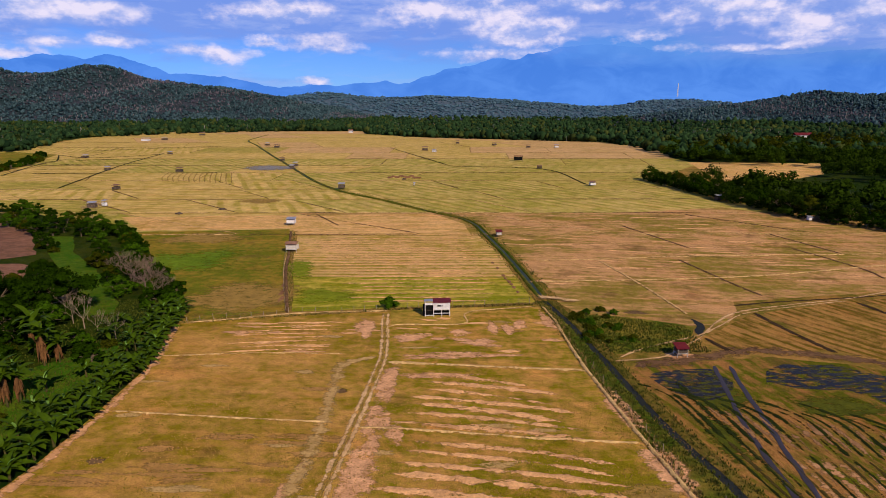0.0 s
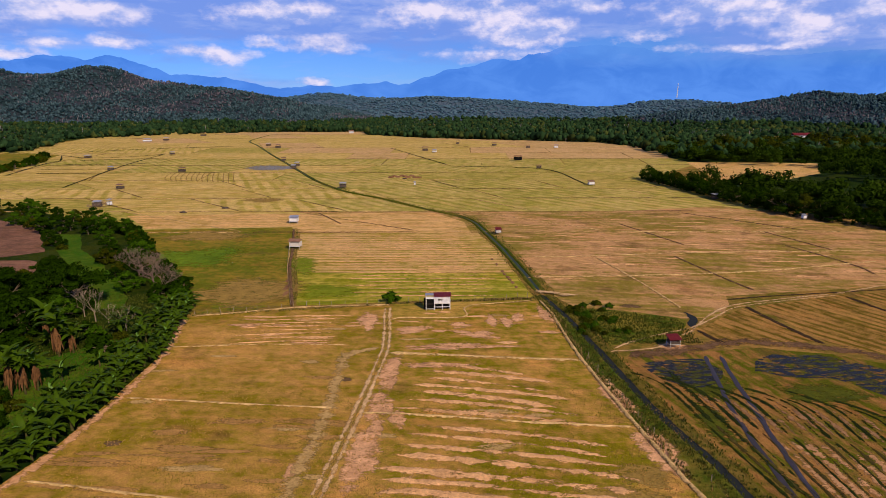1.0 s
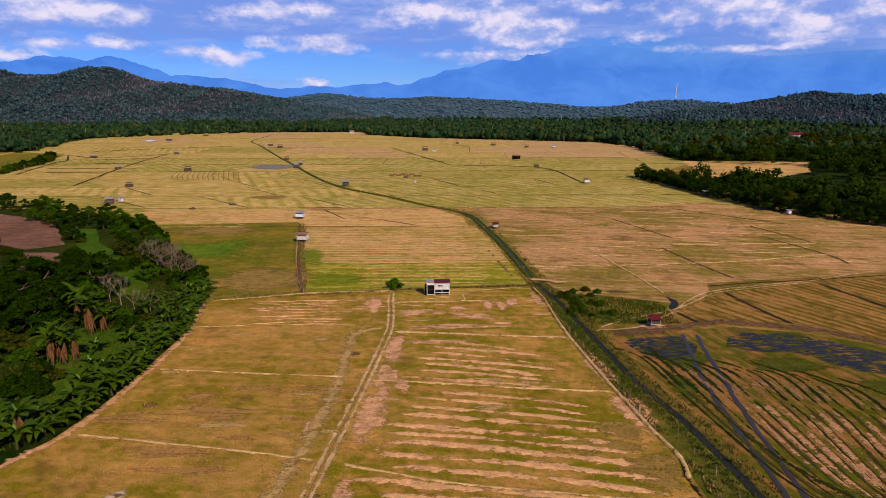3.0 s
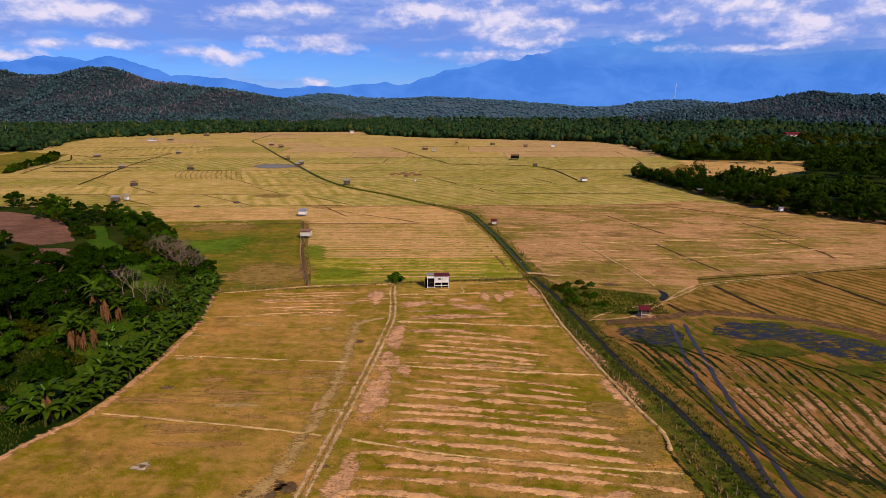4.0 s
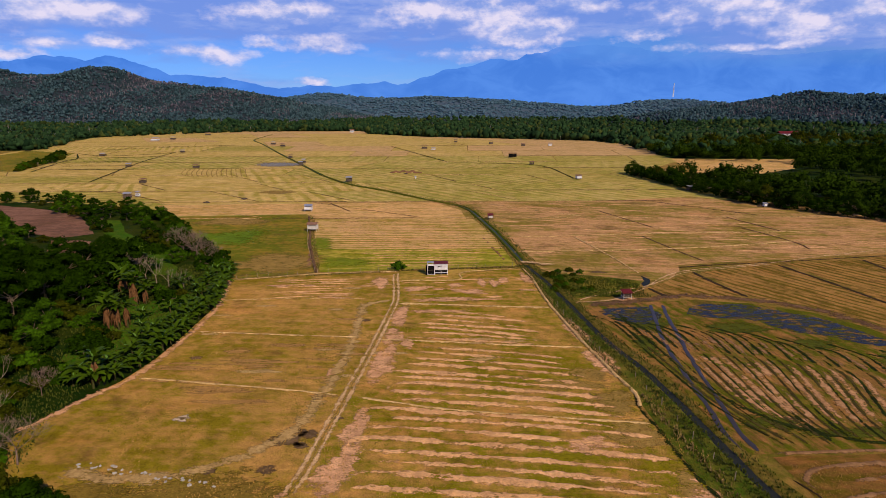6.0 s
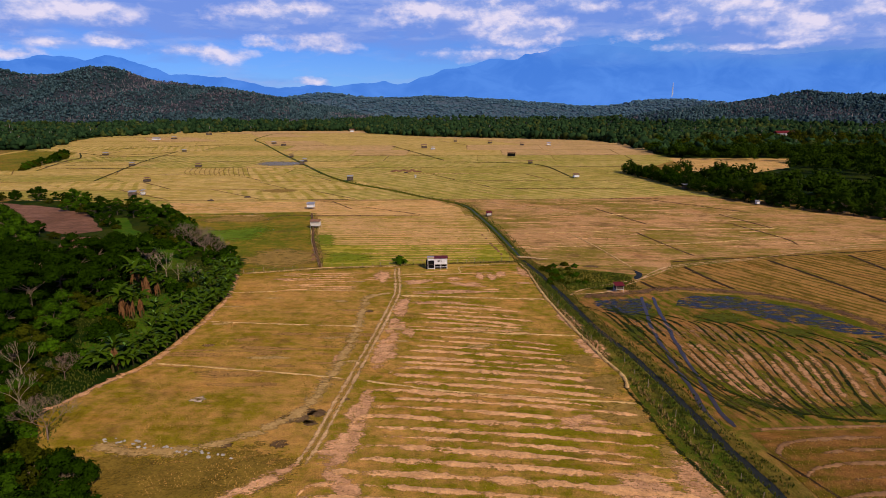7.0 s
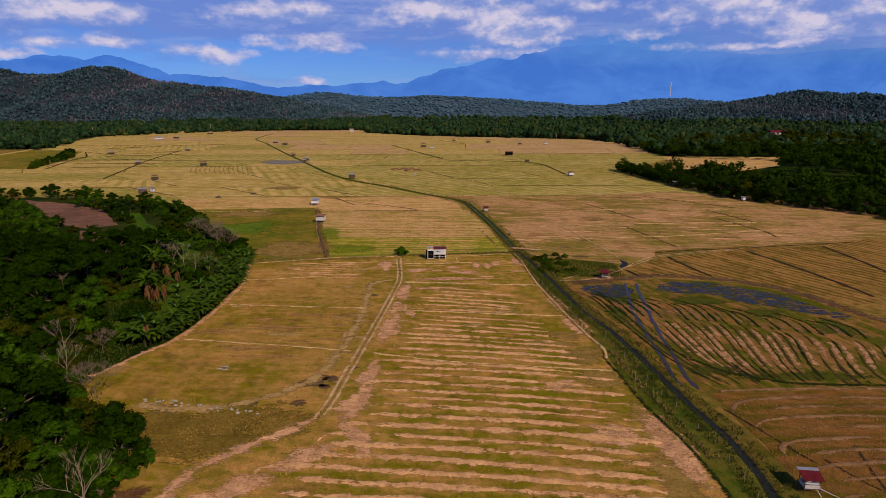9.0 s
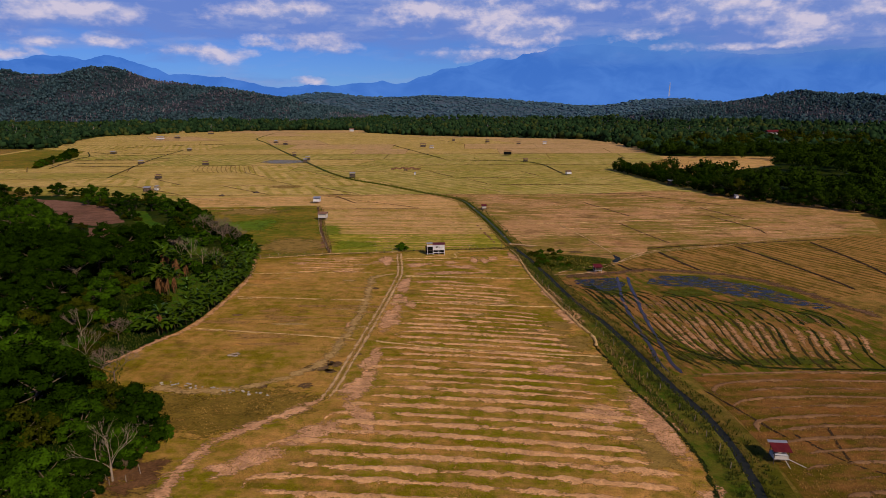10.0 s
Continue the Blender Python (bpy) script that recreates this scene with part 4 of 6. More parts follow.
for i in range(24):
    yy = 129 + 3.05 * i
    left = float(np.interp(yy, [129, 150, 177, 205], [-24, -30, -44, -52])) + rng.uniform(-3, 3)
    right = float(np.interp(yy, [129, 150, 205], [12, 13, 6])) + rng.uniform(-2, 1)
    swath([(left, yy), ((left + right) / 2, yy + 0.5 + rng.uniform(-0.3, 0.3)), (right, yy + 0.6)], 0.34, 330 + i, "thin straw rows")
for i in range(11):
    yy = 28.5 - 3.0 * i
    pts = [(45 + 0.25 * i, yy - 5.0), (44.6 + 0.25 * i, yy - 2.6), (48, yy), (58, yy + 1.2), (72, yy + 0.6), (90, yy - 1)]
    swath(pts[(i % 2) * 2 :], 0.5, 370 + i, "curved straw rows", M_DULL_STRAW, 1.3)
for i, (cx, cy, rx, ry, turn) in enumerate((
    (-10.6, 85, 1.7, 6.5, -0.05), (-11.9, 61, 2.0, 8.0, 0.0), (-11.0, 74, 1.8, 5.0, -0.1), (-8.2, 70, 1.2, 3.0, 0.1), (-13.5, 38, 1.4, 5.0, -0.1), (-14.5, 28, 2.2, 5.0, -0.3), (-13, 18, 1.6, 5.0, 0.5), (26.4, 78, 1.5, 7.0, 0.12), (28.2, 62, 2.0, 7.0, 0.1), (24.3, 18, 3.0, 3.0, 0.0), (20, 34, 3.0, 2.0, 0.2), (31.5, 14, 2.2, 8.0, 0.1), (32, -6, 2.5, 8.0, -0.1), (-26, 6, 5.0, 2.2, 0.6), (-19, 13, 4.0, 1.8, 0.7), (-8, 106, 3.5, 2.2, 0.2), (5, 104, 4.5, 1.8, -0.2), (2, 109, 2.0, 2.0, 0.4), (12, 111, 1.2, 3.0, 0.1), (9, 112, 1.1, 3.0, 0.0), (15, 114, 1.2, 3.2, -0.1), (21.5, 116, 1.4, 5.0, 0.15), (-18, 112, 2.0, 5.0, 0.1), (43.5, 97.2, 3.2, 1.6, 0.0), (70, 10, 6.0, 3.0, 0.1), (2, 97.5, 8, 1.4, 0.0), (-2, 89, 6, 1.0, 0.0))):
    soft_patch("bare_patch", cx, cy, rx * 1.25, ry * 1.2, M_BARE, 0.052 + 0.0004 * i, "bare patch of pinkish dry earth", i, turn)
for i, (cx, cy, r) in enumerate(((-23, 34.8, 2.2), (-21.5, 37.2, 1.3), (-20.5, 33.5, 1.0), (-23.5, 28, 1.2), (-17.8, 83, 0.9), (-19.3, 60.5, 0.9), (-47, 63, 1.0), (-19.8, 36.5, 1.2), (-16.8, 41, 0.8))):
    soft_patch("mud_patch", cx, cy, r * 1.3, r, M_MUD, 0.066, "dark trampled mud patch", 40 + i)
soft_patch("dull_grass", -33, 18.5, 13, 7.2, M_DULL_GRASS, 0.046, "dull dark olive grass below the track", 11, 0.35)
soft_patch("dull_grass", -43, 20, 7, 8, M_DULL_GRASS, 0.0455, "dull dark olive grass beside the grove", 13, 0.2)
for i, (cx, cy, rx, ry) in enumerate(((26, 46, 5, 5), (27, 36, 4.5, 5), (20, 52, 6, 2.2), (24.5, 56, 4, 3), (30, 24, 2, 5), (29, 8, 3, 6))):
    soft_patch("rank_patch", cx, cy, rx, ry, M_DULL, 0.0462 + 0.0003 * i, "darker patch of rank grass in the stubble", 700 + i)
soft_patch("dull_grass", -25, 21.5, 7, 4.5, M_DULL_GRASS, 0.0465, "dull dark olive grass below the track", 12, 0.5)
for i in range(26):
    x, y = rng.uniform(-52, 20), rng.uniform(45, 118)
    soft_patch("worn_patch", x, y, rng.uniform(2, 5), rng.uniform(0.5, 1.1), M_PALE_GRASS if i % 3 else M_RUSSET, 0.047 + 0.0002 * i, "worn streak of flattened stubble", 60 + i, rng.uniform(-0.1, 0.1))
for i in range(60):
    x, y = rng.uniform(22, 150), rng.uniform(140, 260)
    soft_patch("worn_patch", x, y, rng.uniform(4, 12), rng.uniform(0.5, 1.2), M_SWATH, 0.036 + 0.0001 * i, "worn streak of flattened stubble", 90 + i, rng.uniform(-0.25, 0.1))
for i in range(20):
    x, y = rng.uniform(-52, -18), rng.uniform(45, 72)
    soft_patch("worn_patch", x, y, rng.uniform(3, 8), rng.uniform(0.5, 1.1), M_RUSSET, 0.0475 + 0.0002 * i, "worn streak of flattened stubble", 200 + i, rng.uniform(-0.08, 0.04))
# edge path along the banana row
track([(-63, 36), (-61, 39.3), (-59.5, 43.7), (-57.7, 48.1), (-55.1, 53.1), (-53.7, 63), (-53.3, 76), (-54.2, 92), (-57.2, 106), (-59.4, 114)], 1.0, M_BARE, "narrow bare earth path along the grove", seed=23)
for i, pts in enumerate(([(21, 145.6), (59, 148.4), (88.6, 152.5), (129, 163.5)], [(21.4, 168.4), (46, 169.9), (71.5, 173.5), (139, 177.4)], [(45.5, 168.5), (50.7, 141.6), (53.6, 120)], [(70.2, 170), (74.6, 145.8), (77.4, 133.7)], [(113.2, 185), (119, 160), (118.4, 148.7)], [(68, 223.5), (79.6, 185)], [(117.6, 207.5), (125, 177.3)], [(-58.7, 249), (-44, 223.3)])):
    bund(pts, 0.45, 0.2, "low worn bund across the dry field", M_BUND if i < 3 else M_BANK, seed=400 + i)
for i, pts in enumerate(([(-312, 400), (-347, 495), (-353, 523), (-393, 588)], [(-393, 588), (-346, 554), (-318, 566), (-294, 602)], [(-229, 333), (-259, 438), (-275, 500), (-297, 610)], [(-338, 523), (-270, 553)], [(-328, 485), (-257, 494)], [(-321, 447), (-246, 447)], [(-303, 415), (-243, 418)], [(2, 468), (71, 445), (84, 350)], [(-70, 696), (2, 468)], [(-208, 414), (-160, 426)], [(-400, 640), (-330, 700), (-250, 740)])):
    tagged(ribbon("ditch", spline(pts, 4.0), [(-0.8, 0), (-0.4, 0.3), (0.4, 0.3), (0.8, 0)], M_RUT, edge=0.5, seed=420 + i, lift=0.05, broken=1.5 * (i > 7)), "overgrown ditch between far plots", "ditch", kind="structure")
for i in range(14):
    u = i / 13
    tagged(ribbon("stripe", spline([(-136 - 47 * u, 359 + 9 * u), (-148 - 47 * u, 392), (-160 - 46 * u, 426)], 4.0), [(-0.45, 0), (0, 0.1), (0.45, 0)], M_DULL, edge=0.2, seed=450 + i, lift=0.05), "dark weedy stripe across a far plot", "stripe", kind="structure")

# ---- hills and far mountains ----
LEFT_RIDGE = ([-2400, -1566, -1398, -1229, -1168, -1108, -1066, -1025, -958, -889, -821, -716, -628, -540, -487, -361, -288, -150], [150, 160, 163, 160, 169, 170, 164, 150, 129, 124, 114, 104, 95, 77, 59, 41, 24, 0])
MID_RIDGE = ([-1400, -1128, -811, -668, -554, -440, -270, -70, 157, 299, 527, 669, 868, 1008, 1092, 1233, 1306, 1436, 1800], [50, 84, 102, 115, 115, 104, 95, 100, 94, 83, 66, 49, 55, 75, 85, 85, 58, 36, 20])
RIGHT_RIDGE = ([300, 430, 541, 624, 706, 761, 815, 856, 896, 938, 1008, 1076, 1189, 1500, 1900], [0, 6, 24, 37, 50, 58, 66, 72, 82, 76, 71, 62, 62, 70, 60])


def bump_up(v, a, b, c):
    """0 before a, 1 at b, 0 again past c."""
    t = np.clip(np.where(v < b, (v - a) / (b - a), (c - v) / (c - b)), 0, 1)
    return t * t * (3 - 2 * t)


def height(x, y):
    h = np.maximum(np.interp(x, *LEFT_RIDGE) * bump_up(y - 0.08 * x, 1230, 2000, 3000), np.interp(x, *MID_RIDGE) * bump_up(y, 1900, 3050, 4300))
    h = np.maximum(h, np.interp(x, *RIGHT_RIDGE) * bump_up(y, 820, 1500, 2300))
    h = np.maximum(h, 7 * bump_up(x - 0.1 * y, 150, 420, 900) * bump_up(y, 520, 780, 1400))
    return h


def rumple(x, y):
    """Uneven ground: fine everywhere, with gullies down the front slopes."""
    start, crest = (1230, 2000 + 0.08 * x) if x < 0 else (820, 1500)
    t = min(1.0, max(0.0, (y - start) / (crest - start))) if y < 2100 else 0.0
    gully = noise.noise((x * 0.0055, y * 0.0016, 9.0)) + 0.5 * noise.noise((x * 0.012, y * 0.004, 4.0))
    return noise.fractal((x * 0.004, y * 0.004, 2.0), 1.0, 2.1, 5) + 16.0 * t * (1 - t) * gully


def hill_sheet(name, x0, x1, y0, y1, step, label, mat):
    xs, ys = np.arange(x0, x1 + 1, step), np.arange(y0, y1 + 1, step)
    verts, faces = [], []
    for yy in ys:
        hh = height(xs, np.full(len(xs), yy))
        for xx, h in zip(xs, hh):
            verts.append((xx, yy, h * (1 + 0.10 * rumple(xx, yy)) - 1.5))
    m = len(xs)
    for j in range(len(ys) - 1):
        for i in range(m - 1):
            a = j * m + i
            faces.append((a, a + 1, a + m + 1, a + m))
    return tagged(from_arrays(name, verts, faces, mat, smooth=True), label, "hill", kind="structure")


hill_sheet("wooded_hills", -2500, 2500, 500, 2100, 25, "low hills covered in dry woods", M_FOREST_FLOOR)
hill_sheet("far_hills", -2500, 2500, 2100, 4300, 50, "far low hills with haze blue painted in", M_FAR_FLOOR)
# haze is painted: the range itself glows blue, paler towards its foot
M_RANGE, n_, p_ = material("range glowing in painted haze")
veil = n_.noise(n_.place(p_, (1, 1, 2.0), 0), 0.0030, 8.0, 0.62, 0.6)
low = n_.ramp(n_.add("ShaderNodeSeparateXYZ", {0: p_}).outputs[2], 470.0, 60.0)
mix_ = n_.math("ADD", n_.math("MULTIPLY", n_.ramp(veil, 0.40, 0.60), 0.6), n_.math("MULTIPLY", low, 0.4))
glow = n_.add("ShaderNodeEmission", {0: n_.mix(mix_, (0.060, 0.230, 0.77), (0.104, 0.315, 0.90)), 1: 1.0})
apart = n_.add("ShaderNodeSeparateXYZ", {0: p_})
# right-hand tops fade to transparent, as if lost in cloud
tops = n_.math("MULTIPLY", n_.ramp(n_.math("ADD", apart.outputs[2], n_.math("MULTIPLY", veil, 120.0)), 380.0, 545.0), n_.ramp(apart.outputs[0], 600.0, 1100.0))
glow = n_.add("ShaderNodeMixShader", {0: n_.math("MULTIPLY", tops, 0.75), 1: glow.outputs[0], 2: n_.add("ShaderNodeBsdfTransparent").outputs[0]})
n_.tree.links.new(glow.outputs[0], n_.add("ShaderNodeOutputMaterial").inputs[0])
RANGE = ([-4200, -3612, -3354, -3138, -3071, -2840, -2716, -2563, -2439, -2318, -2194, -2094, -1966, -1671, -1399, -1273, -995, -826, -719, -613, -485, -380, -295, -189, -104, -41, 148, 231, 315, 524, 585, 710, 813, 1102, 1393, 1645, 1890, 2102, 2476, 2843, 3202, 4400], [400, 388, 403, 423, 447, 430, 410, 442, 425, 377, 352, 295, 303, 274, 220, 200, 220, 211, 227, 227, 243, 222, 230, 275, 291, 327, 347, 371, 402, 398, 437, 449, 477, 503, 479, 447, 478, 434, 421, 451, 470, 440])


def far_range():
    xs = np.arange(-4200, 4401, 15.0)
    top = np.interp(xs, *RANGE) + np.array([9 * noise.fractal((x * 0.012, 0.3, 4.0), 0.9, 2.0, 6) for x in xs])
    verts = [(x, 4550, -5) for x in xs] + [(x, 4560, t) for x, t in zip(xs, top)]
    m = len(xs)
    return tagged(from_arrays("backdrop", verts, [(i, i + 1, m + i + 1, m + i) for i in range(m - 1)], M_RANGE), "far mountain range glowing blue with painted haze", "mountains", kind="structure")


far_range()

# ---- woods ----
def unit_ico():
    bm = bmesh.new()
    bmesh.ops.create_icosphere(bm, subdivisions=1, radius=1.0)
    v = np.array([q.co for q in bm.verts])
    f = np.array([[q.index for q in t.verts] for t in bm.faces])
    bm.free()
    return v, f


ICO_V, ICO_F = unit_ico()
gen = np.random.default_rng(8)


def clump_template(lumps, squash=0.8):
    """A far crown: a few rough lumps."""
    vs, fs = [], []
    for k in range(lumps):
        r = gen.uniform(0.38, 0.68)
        c = np.array([gen.uniform(-0.55, 0.55), gen.uniform(-0.55, 0.55), gen.uniform(0.55, 1.25) * squash])
        v = ICO_V * (r * gen.uniform(0.45, 1.5, (len(ICO_V), 1))) * [1, 1, gen.uniform(0.8, 1.25)] + c
        fs.append(ICO_F + sum(len(q) for q in vs))
        vs.append(v)
    return np.concatenate(vs), np.concatenate(fs)


def woods(name, spots, sizes, templates, mat, label):
    """Many far crowns in one mesh."""
    vs, fs, base = [], [], 0
    for (x, y, z), s in zip(spots, sizes):
        v, f = templates[int(gen.integers(len(templates)))]
        a = gen.uniform(0, math.tau)
        turn = np.array([[math.cos(a), -math.sin(a), 0], [math.sin(a), math.cos(a), 0], [0, 0, 1]])
        vs.append(v @ turn.T * (s * np.array([1, 1, gen.uniform(0.8, 1.25)])) + (x, y, z))
        fs.append(f + base)
        base += len(v)
    v, f = np.concatenate(vs), np.concatenate(fs)
    mesh = bpy.data.meshes.new(name)
    mesh.vertices.add(len(v))
    mesh.vertices.foreach_set("co", v.astype(np.float32).ravel())
    mesh.loops.add(f.size)
    mesh.loops.foreach_set("vertex_index", f.astype(np.int32).ravel())
    mesh.polygons.add(len(f))
    mesh.polygons.foreach_set("loop_start", np.arange(0, f.size, 3, dtype=np.int32))
    mesh.update(calc_edges=True)
    mesh.materials.append(mat)
    return tagged(link_mesh(name, mesh), label, "woods", kind="stuff")


TEMPLATES = [clump_template(int(gen.integers(2, 4))) for _ in range(14)]
FLAT_TEMPLATES = [(v * np.array([1.2, 1.2, 0.5]), f) for v, f in TEMPLATES]
SMALL_TEMPLATES = [clump_template(int(gen.integers(1, 3))) for _ in range(14)]


def ground_height(x, y):
    return float(height(np.array([x]), np.array([y]))[0]) * (1 + 0.10 * rumple(x, y)) - 1.5 if y > 500 else 0.0


def wooded(x, y):
    """Whether the far plan has woods at a place."""
    if 425 < x < 505 and 770 < y < 830:
        return False
    edge = np.interp(x, [-576, -482, -340, -172, -150, -36, 90, 200, 236, 300], [985, 1135, 1212, 1212, 1078, 946, 874, 812, 705, 640])
    if x < -460 and 630 < y < 1160:
        return x < np.interp(y, [630, 660, 750, 918, 1160], [-468, -476, -508, -590, -480])
    if x > 215:
        edge = 520
    return y > edge


spots, sizes, hill_spots, hill_sizes, bare_spots, bare_sizes, mid_spots, mid_sizes = [], [], [], [], [], [], [], []
for count, x0, x1, y0, y1 in ((9000, -0.84, 0.84, 520, 1500), (19000, -0.86, -0.05, 1230, 2080), (7500, 0.38, 0.86, 830, 1560), (7500, -0.4, 0.62, 2150, 3120), (4500, -0.3, 0.5, 1150, 2200)):
    for _ in range(count):
        y = y0 + (y1 - y0) * gen.uniform()
        x = gen.uniform(x0, x1) * y
        if not wooded(x, y):
            continue
        z = ground_height(x, y)
        lush = noise.fractal((x * 0.006, y * 0.004, 7.0), 1.0, 2.0, 4)
        s = 2.3 * gen.uniform(1.0, 1.65) ** 1.9 * (1 + max(0, y - 1000) / 3500) * (1.0 + 0.35 * lush)
        if y > 2150:
            mid_spots.append((x, y, z)), mid_sizes.append(s * 1.25)
        elif z > 12:
            if gen.uniform() < (0.13 - 1.0 * lush) * (0.45 if x > 350 else 1.0):
                bare_spots.append((x, y, z)), bare_sizes.append(s * 0.75)
            else:
                hill_spots.append((x, y, z)), hill_sizes.append(s * 0.85)
        else:
            spots.append((x, y, max(z, 0))), sizes.append(s * 1.2)
for k in range(90):
    y = gen.uniform(632, 1000)
    x = float(np.interp(y, [632, 660, 750, 918, 1000], [-470, -480, -512, -602, -606])) - gen.uniform(0, 26)
    spots.append((x, y, 0.0)), sizes.append(gen.uniform(4.0, 8.0))
for k in range(260):
    x = gen.uniform(-570, 236)
    y = float(np.interp(x, [-576, -482, -340, -172, -150, -36, 90, 200, 236], [985, 1135, 1212, 1212, 1078, 946, 874, 812, 705])) + gen.uniform(-4, 10)
    spots.append((x, y, 0.0)), sizes.append(gen.uniform(4.5, 9.5))
pick = gen.uniform(size=len(spots)) < 0.2
woods("plain_woods", [p for p, k in zip(spots, pick) if not k], [p for p, k in zip(sizes, pick) if not k], TEMPLATES, M_FAR_LEAF, "dense dark green woods edging the fields")
woods("olive_woods", [p for p, k in zip(spots, pick) if k], [p for p, k in zip(sizes, pick) if k], TEMPLATES, M_FAR_OLIVE, "olive-green trees among the dark woods")
woods("hill_woods", hill_spots, hill_sizes, SMALL_TEMPLATES, M_HAZY_HILL_LEAF, "dry open woods covering the hills")
woods("bare_woods", bare_spots, bare_sizes, SMALL_TEMPLATES, M_FAR_BARE, "leafless greyish trees among the hill woods")


woods("distant_woods", mid_spots, mid_sizes, FLAT_TEMPLATES, M_MID_LEAF, "far woods on low hills, painted haze-blue")


def bare_template():
    """A far leafless tree: a thin forked stroke."""
    vs, fs = [], []
    for k in range(4):
        a = gen.uniform(0, math.tau)
        lean = 0.0 if k == 0 else gen.uniform(0.15, 0.45)
        foot = 0.0 if k == 0 else gen.uniform(0.4, 0.8)
        top = gen.uniform(1.3, 1.9)
        wd = 0.055 if k == 0 else 0.035
        base = np.array([0, 0, foot])
        tip = np.array([lean * math.cos(a), lean * math.sin(a), top])
        n = len(vs) * 3
        vs.append(np.stack([base + [wd, 0, 0], base - [wd, wd, 0], tip]))
        fs.append([n, n + 1, n + 2])
    return np.concatenate(vs), np.array(fs)


BARE_TEMPLATES = [bare_template() for _ in range(8)]
stroke = [p for p in bare_spots if gen.uniform() < 0.45] + [p for p in hill_spots if gen.uniform() < 0.03] + [p for p in spots if gen.uniform() < 0.05]
woods("pale_trunks", stroke, [gen.uniform(3.5, 7) for _ in stroke], BARE_TEMPLATES, M_FAR_TRUNK, "pale bare trunks standing in the woods")


# ---- trees ----
def leaf_crown(name, lobes, leaves, size, mat, seed, droop=0.0):
    """A crown of many small leaf sprays on several lobes; lobes are (x, y, z, radius, flatness)."""
    g = np.random.default_rng(seed)
    total = sum(l[3] ** 2 for l in lobes)
    vs = []
    for lx, ly, lz, r, flat in lobes:
        k = int(leaves * r * r / total)
        d = g.normal(size=(k, 3))
        d /= np.linalg.norm(d, axis=1)[:, None]
        d[:, 2] = np.where(d[:, 2] < -0.35, -d[:, 2], d[:, 2])
        lump = 1 + 0.32 * np.sin(d[:, 0] * 5 + seed) * np.cos(d[:, 1] * 6 + lx) + 0.2 * np.sin(d[:, 2] * 9 + ly)
        c = d * (r * lump * g.uniform(0.62, 1.04, k))[:, None] * [1, 1, flat] + [lx, ly, lz]
        side = np.cross(d + g.normal(scale=0.33, size=(k, 3)), g.normal(size=(k, 3)))
        side /= np.linalg.norm(side, axis=1)[:, None]
        other = np.cross(d + g.normal(scale=0.33, size=(k, 3)), side)
        other /= np.linalg.norm(other, axis=1)[:, None]
        s = (size * g.uniform(0.5, 1.3, k))[:, None]
        a = c - side * s * 0.5
        b = c + other * s * 0.32 - d * s * 0.06
        e = c + side * s * 0.62 - [0, 0, droop * size]
        f = c - other * s * 0.32 - d * s * 0.06
        vs.append(np.stack([a, b, e, f], 1).reshape(-1, 3))
    v = np.concatenate(vs)
    mesh = bpy.data.meshes.new(name)
    q = len(v) // 4
    mesh.vertices.add(len(v))
    mesh.vertices.foreach_set("co", v.astype(np.float32).ravel())
    mesh.loops.add(len(v))
    mesh.loops.foreach_set("vertex_index", np.arange(len(v), dtype=np.int32))
    mesh.polygons.add(q)
    mesh.polygons.foreach_set("loop_start", np.arange(0, len(v), 4, dtype=np.int32))
    mesh.update(calc_edges=True)
    mesh.materials.append(mat)
    return mesh


def limbs(bm, start, way, length, radius, depth, g, spread=0.6, sides=6, kids=(2, 3)):
    """Branches that fork and taper."""
    a, d = Vector(start), Vector(way).normalized()
    steps = 2
    for k in range(steps):
        d = (d + Vector((g.uniform(-0.22, 0.22), g.uniform(-0.22, 0.22), g.uniform(-0.05, 0.15)))).normalized()
        b = a + d * (length / steps)
        beam_into(bm, a, b, radius * (1 - 0.25 * k), radius * (0.75 - 0.25 * k) + 0.004, sides)
        a = b
    if depth:
        for _ in range(g.randint(*kids)):
            side = Vector((g.uniform(-1, 1), g.uniform(-1, 1), g.uniform(-0.15, 0.7)))
            limbs(bm, a, d + side * spread * 1.4, length * g.uniform(0.62, 0.85), radius * 0.58, depth - 1, g, spread, max(3, sides - 1), kids)


def leafy_tree(seed, tall, spread, mat, leaves=2600, size=0.55, label="", lobes=None, flat=0.75, kind="tree"):
    g = random.Random(seed)
    tree = holder(kind)
    bm = bmesh.new()
    beam_into(bm, (0, 0, -0.2), (0.1, 0.05, tall * 0.45), 0.26, 0.17, 8)
    shapes = []
    count = lobes or 22
    for k in range(count):
        a = k * 2.4 + g.uniform(-0.4, 0.4)
        r = spread * (0.12 + 0.72 * math.sqrt((k + 0.3) / count))
        top = tall * g.uniform(0.18, 0.92) * (1.0 - 0.38 * r / spread)
        c = (r * math.cos(a), r * math.sin(a), top)
        beam_into(bm, (0.1, 0.05, tall * g.uniform(0.25, 0.44)), (c[0] * 0.8, c[1] * 0.8, c[2] * 0.9), 0.11, 0.04, 5)
        shapes.append((*c, spread * g.uniform(0.15, 0.33), flat))
    shapes.append((0, 0, tall * 0.8, spread * 0.38, flat))
    part("trunk", bm, M_BARK, tree)
    link_mesh("crown", leaf_crown("crown", shapes, leaves, size, mat, seed), tree)
    return tagged(tree, label, kind)


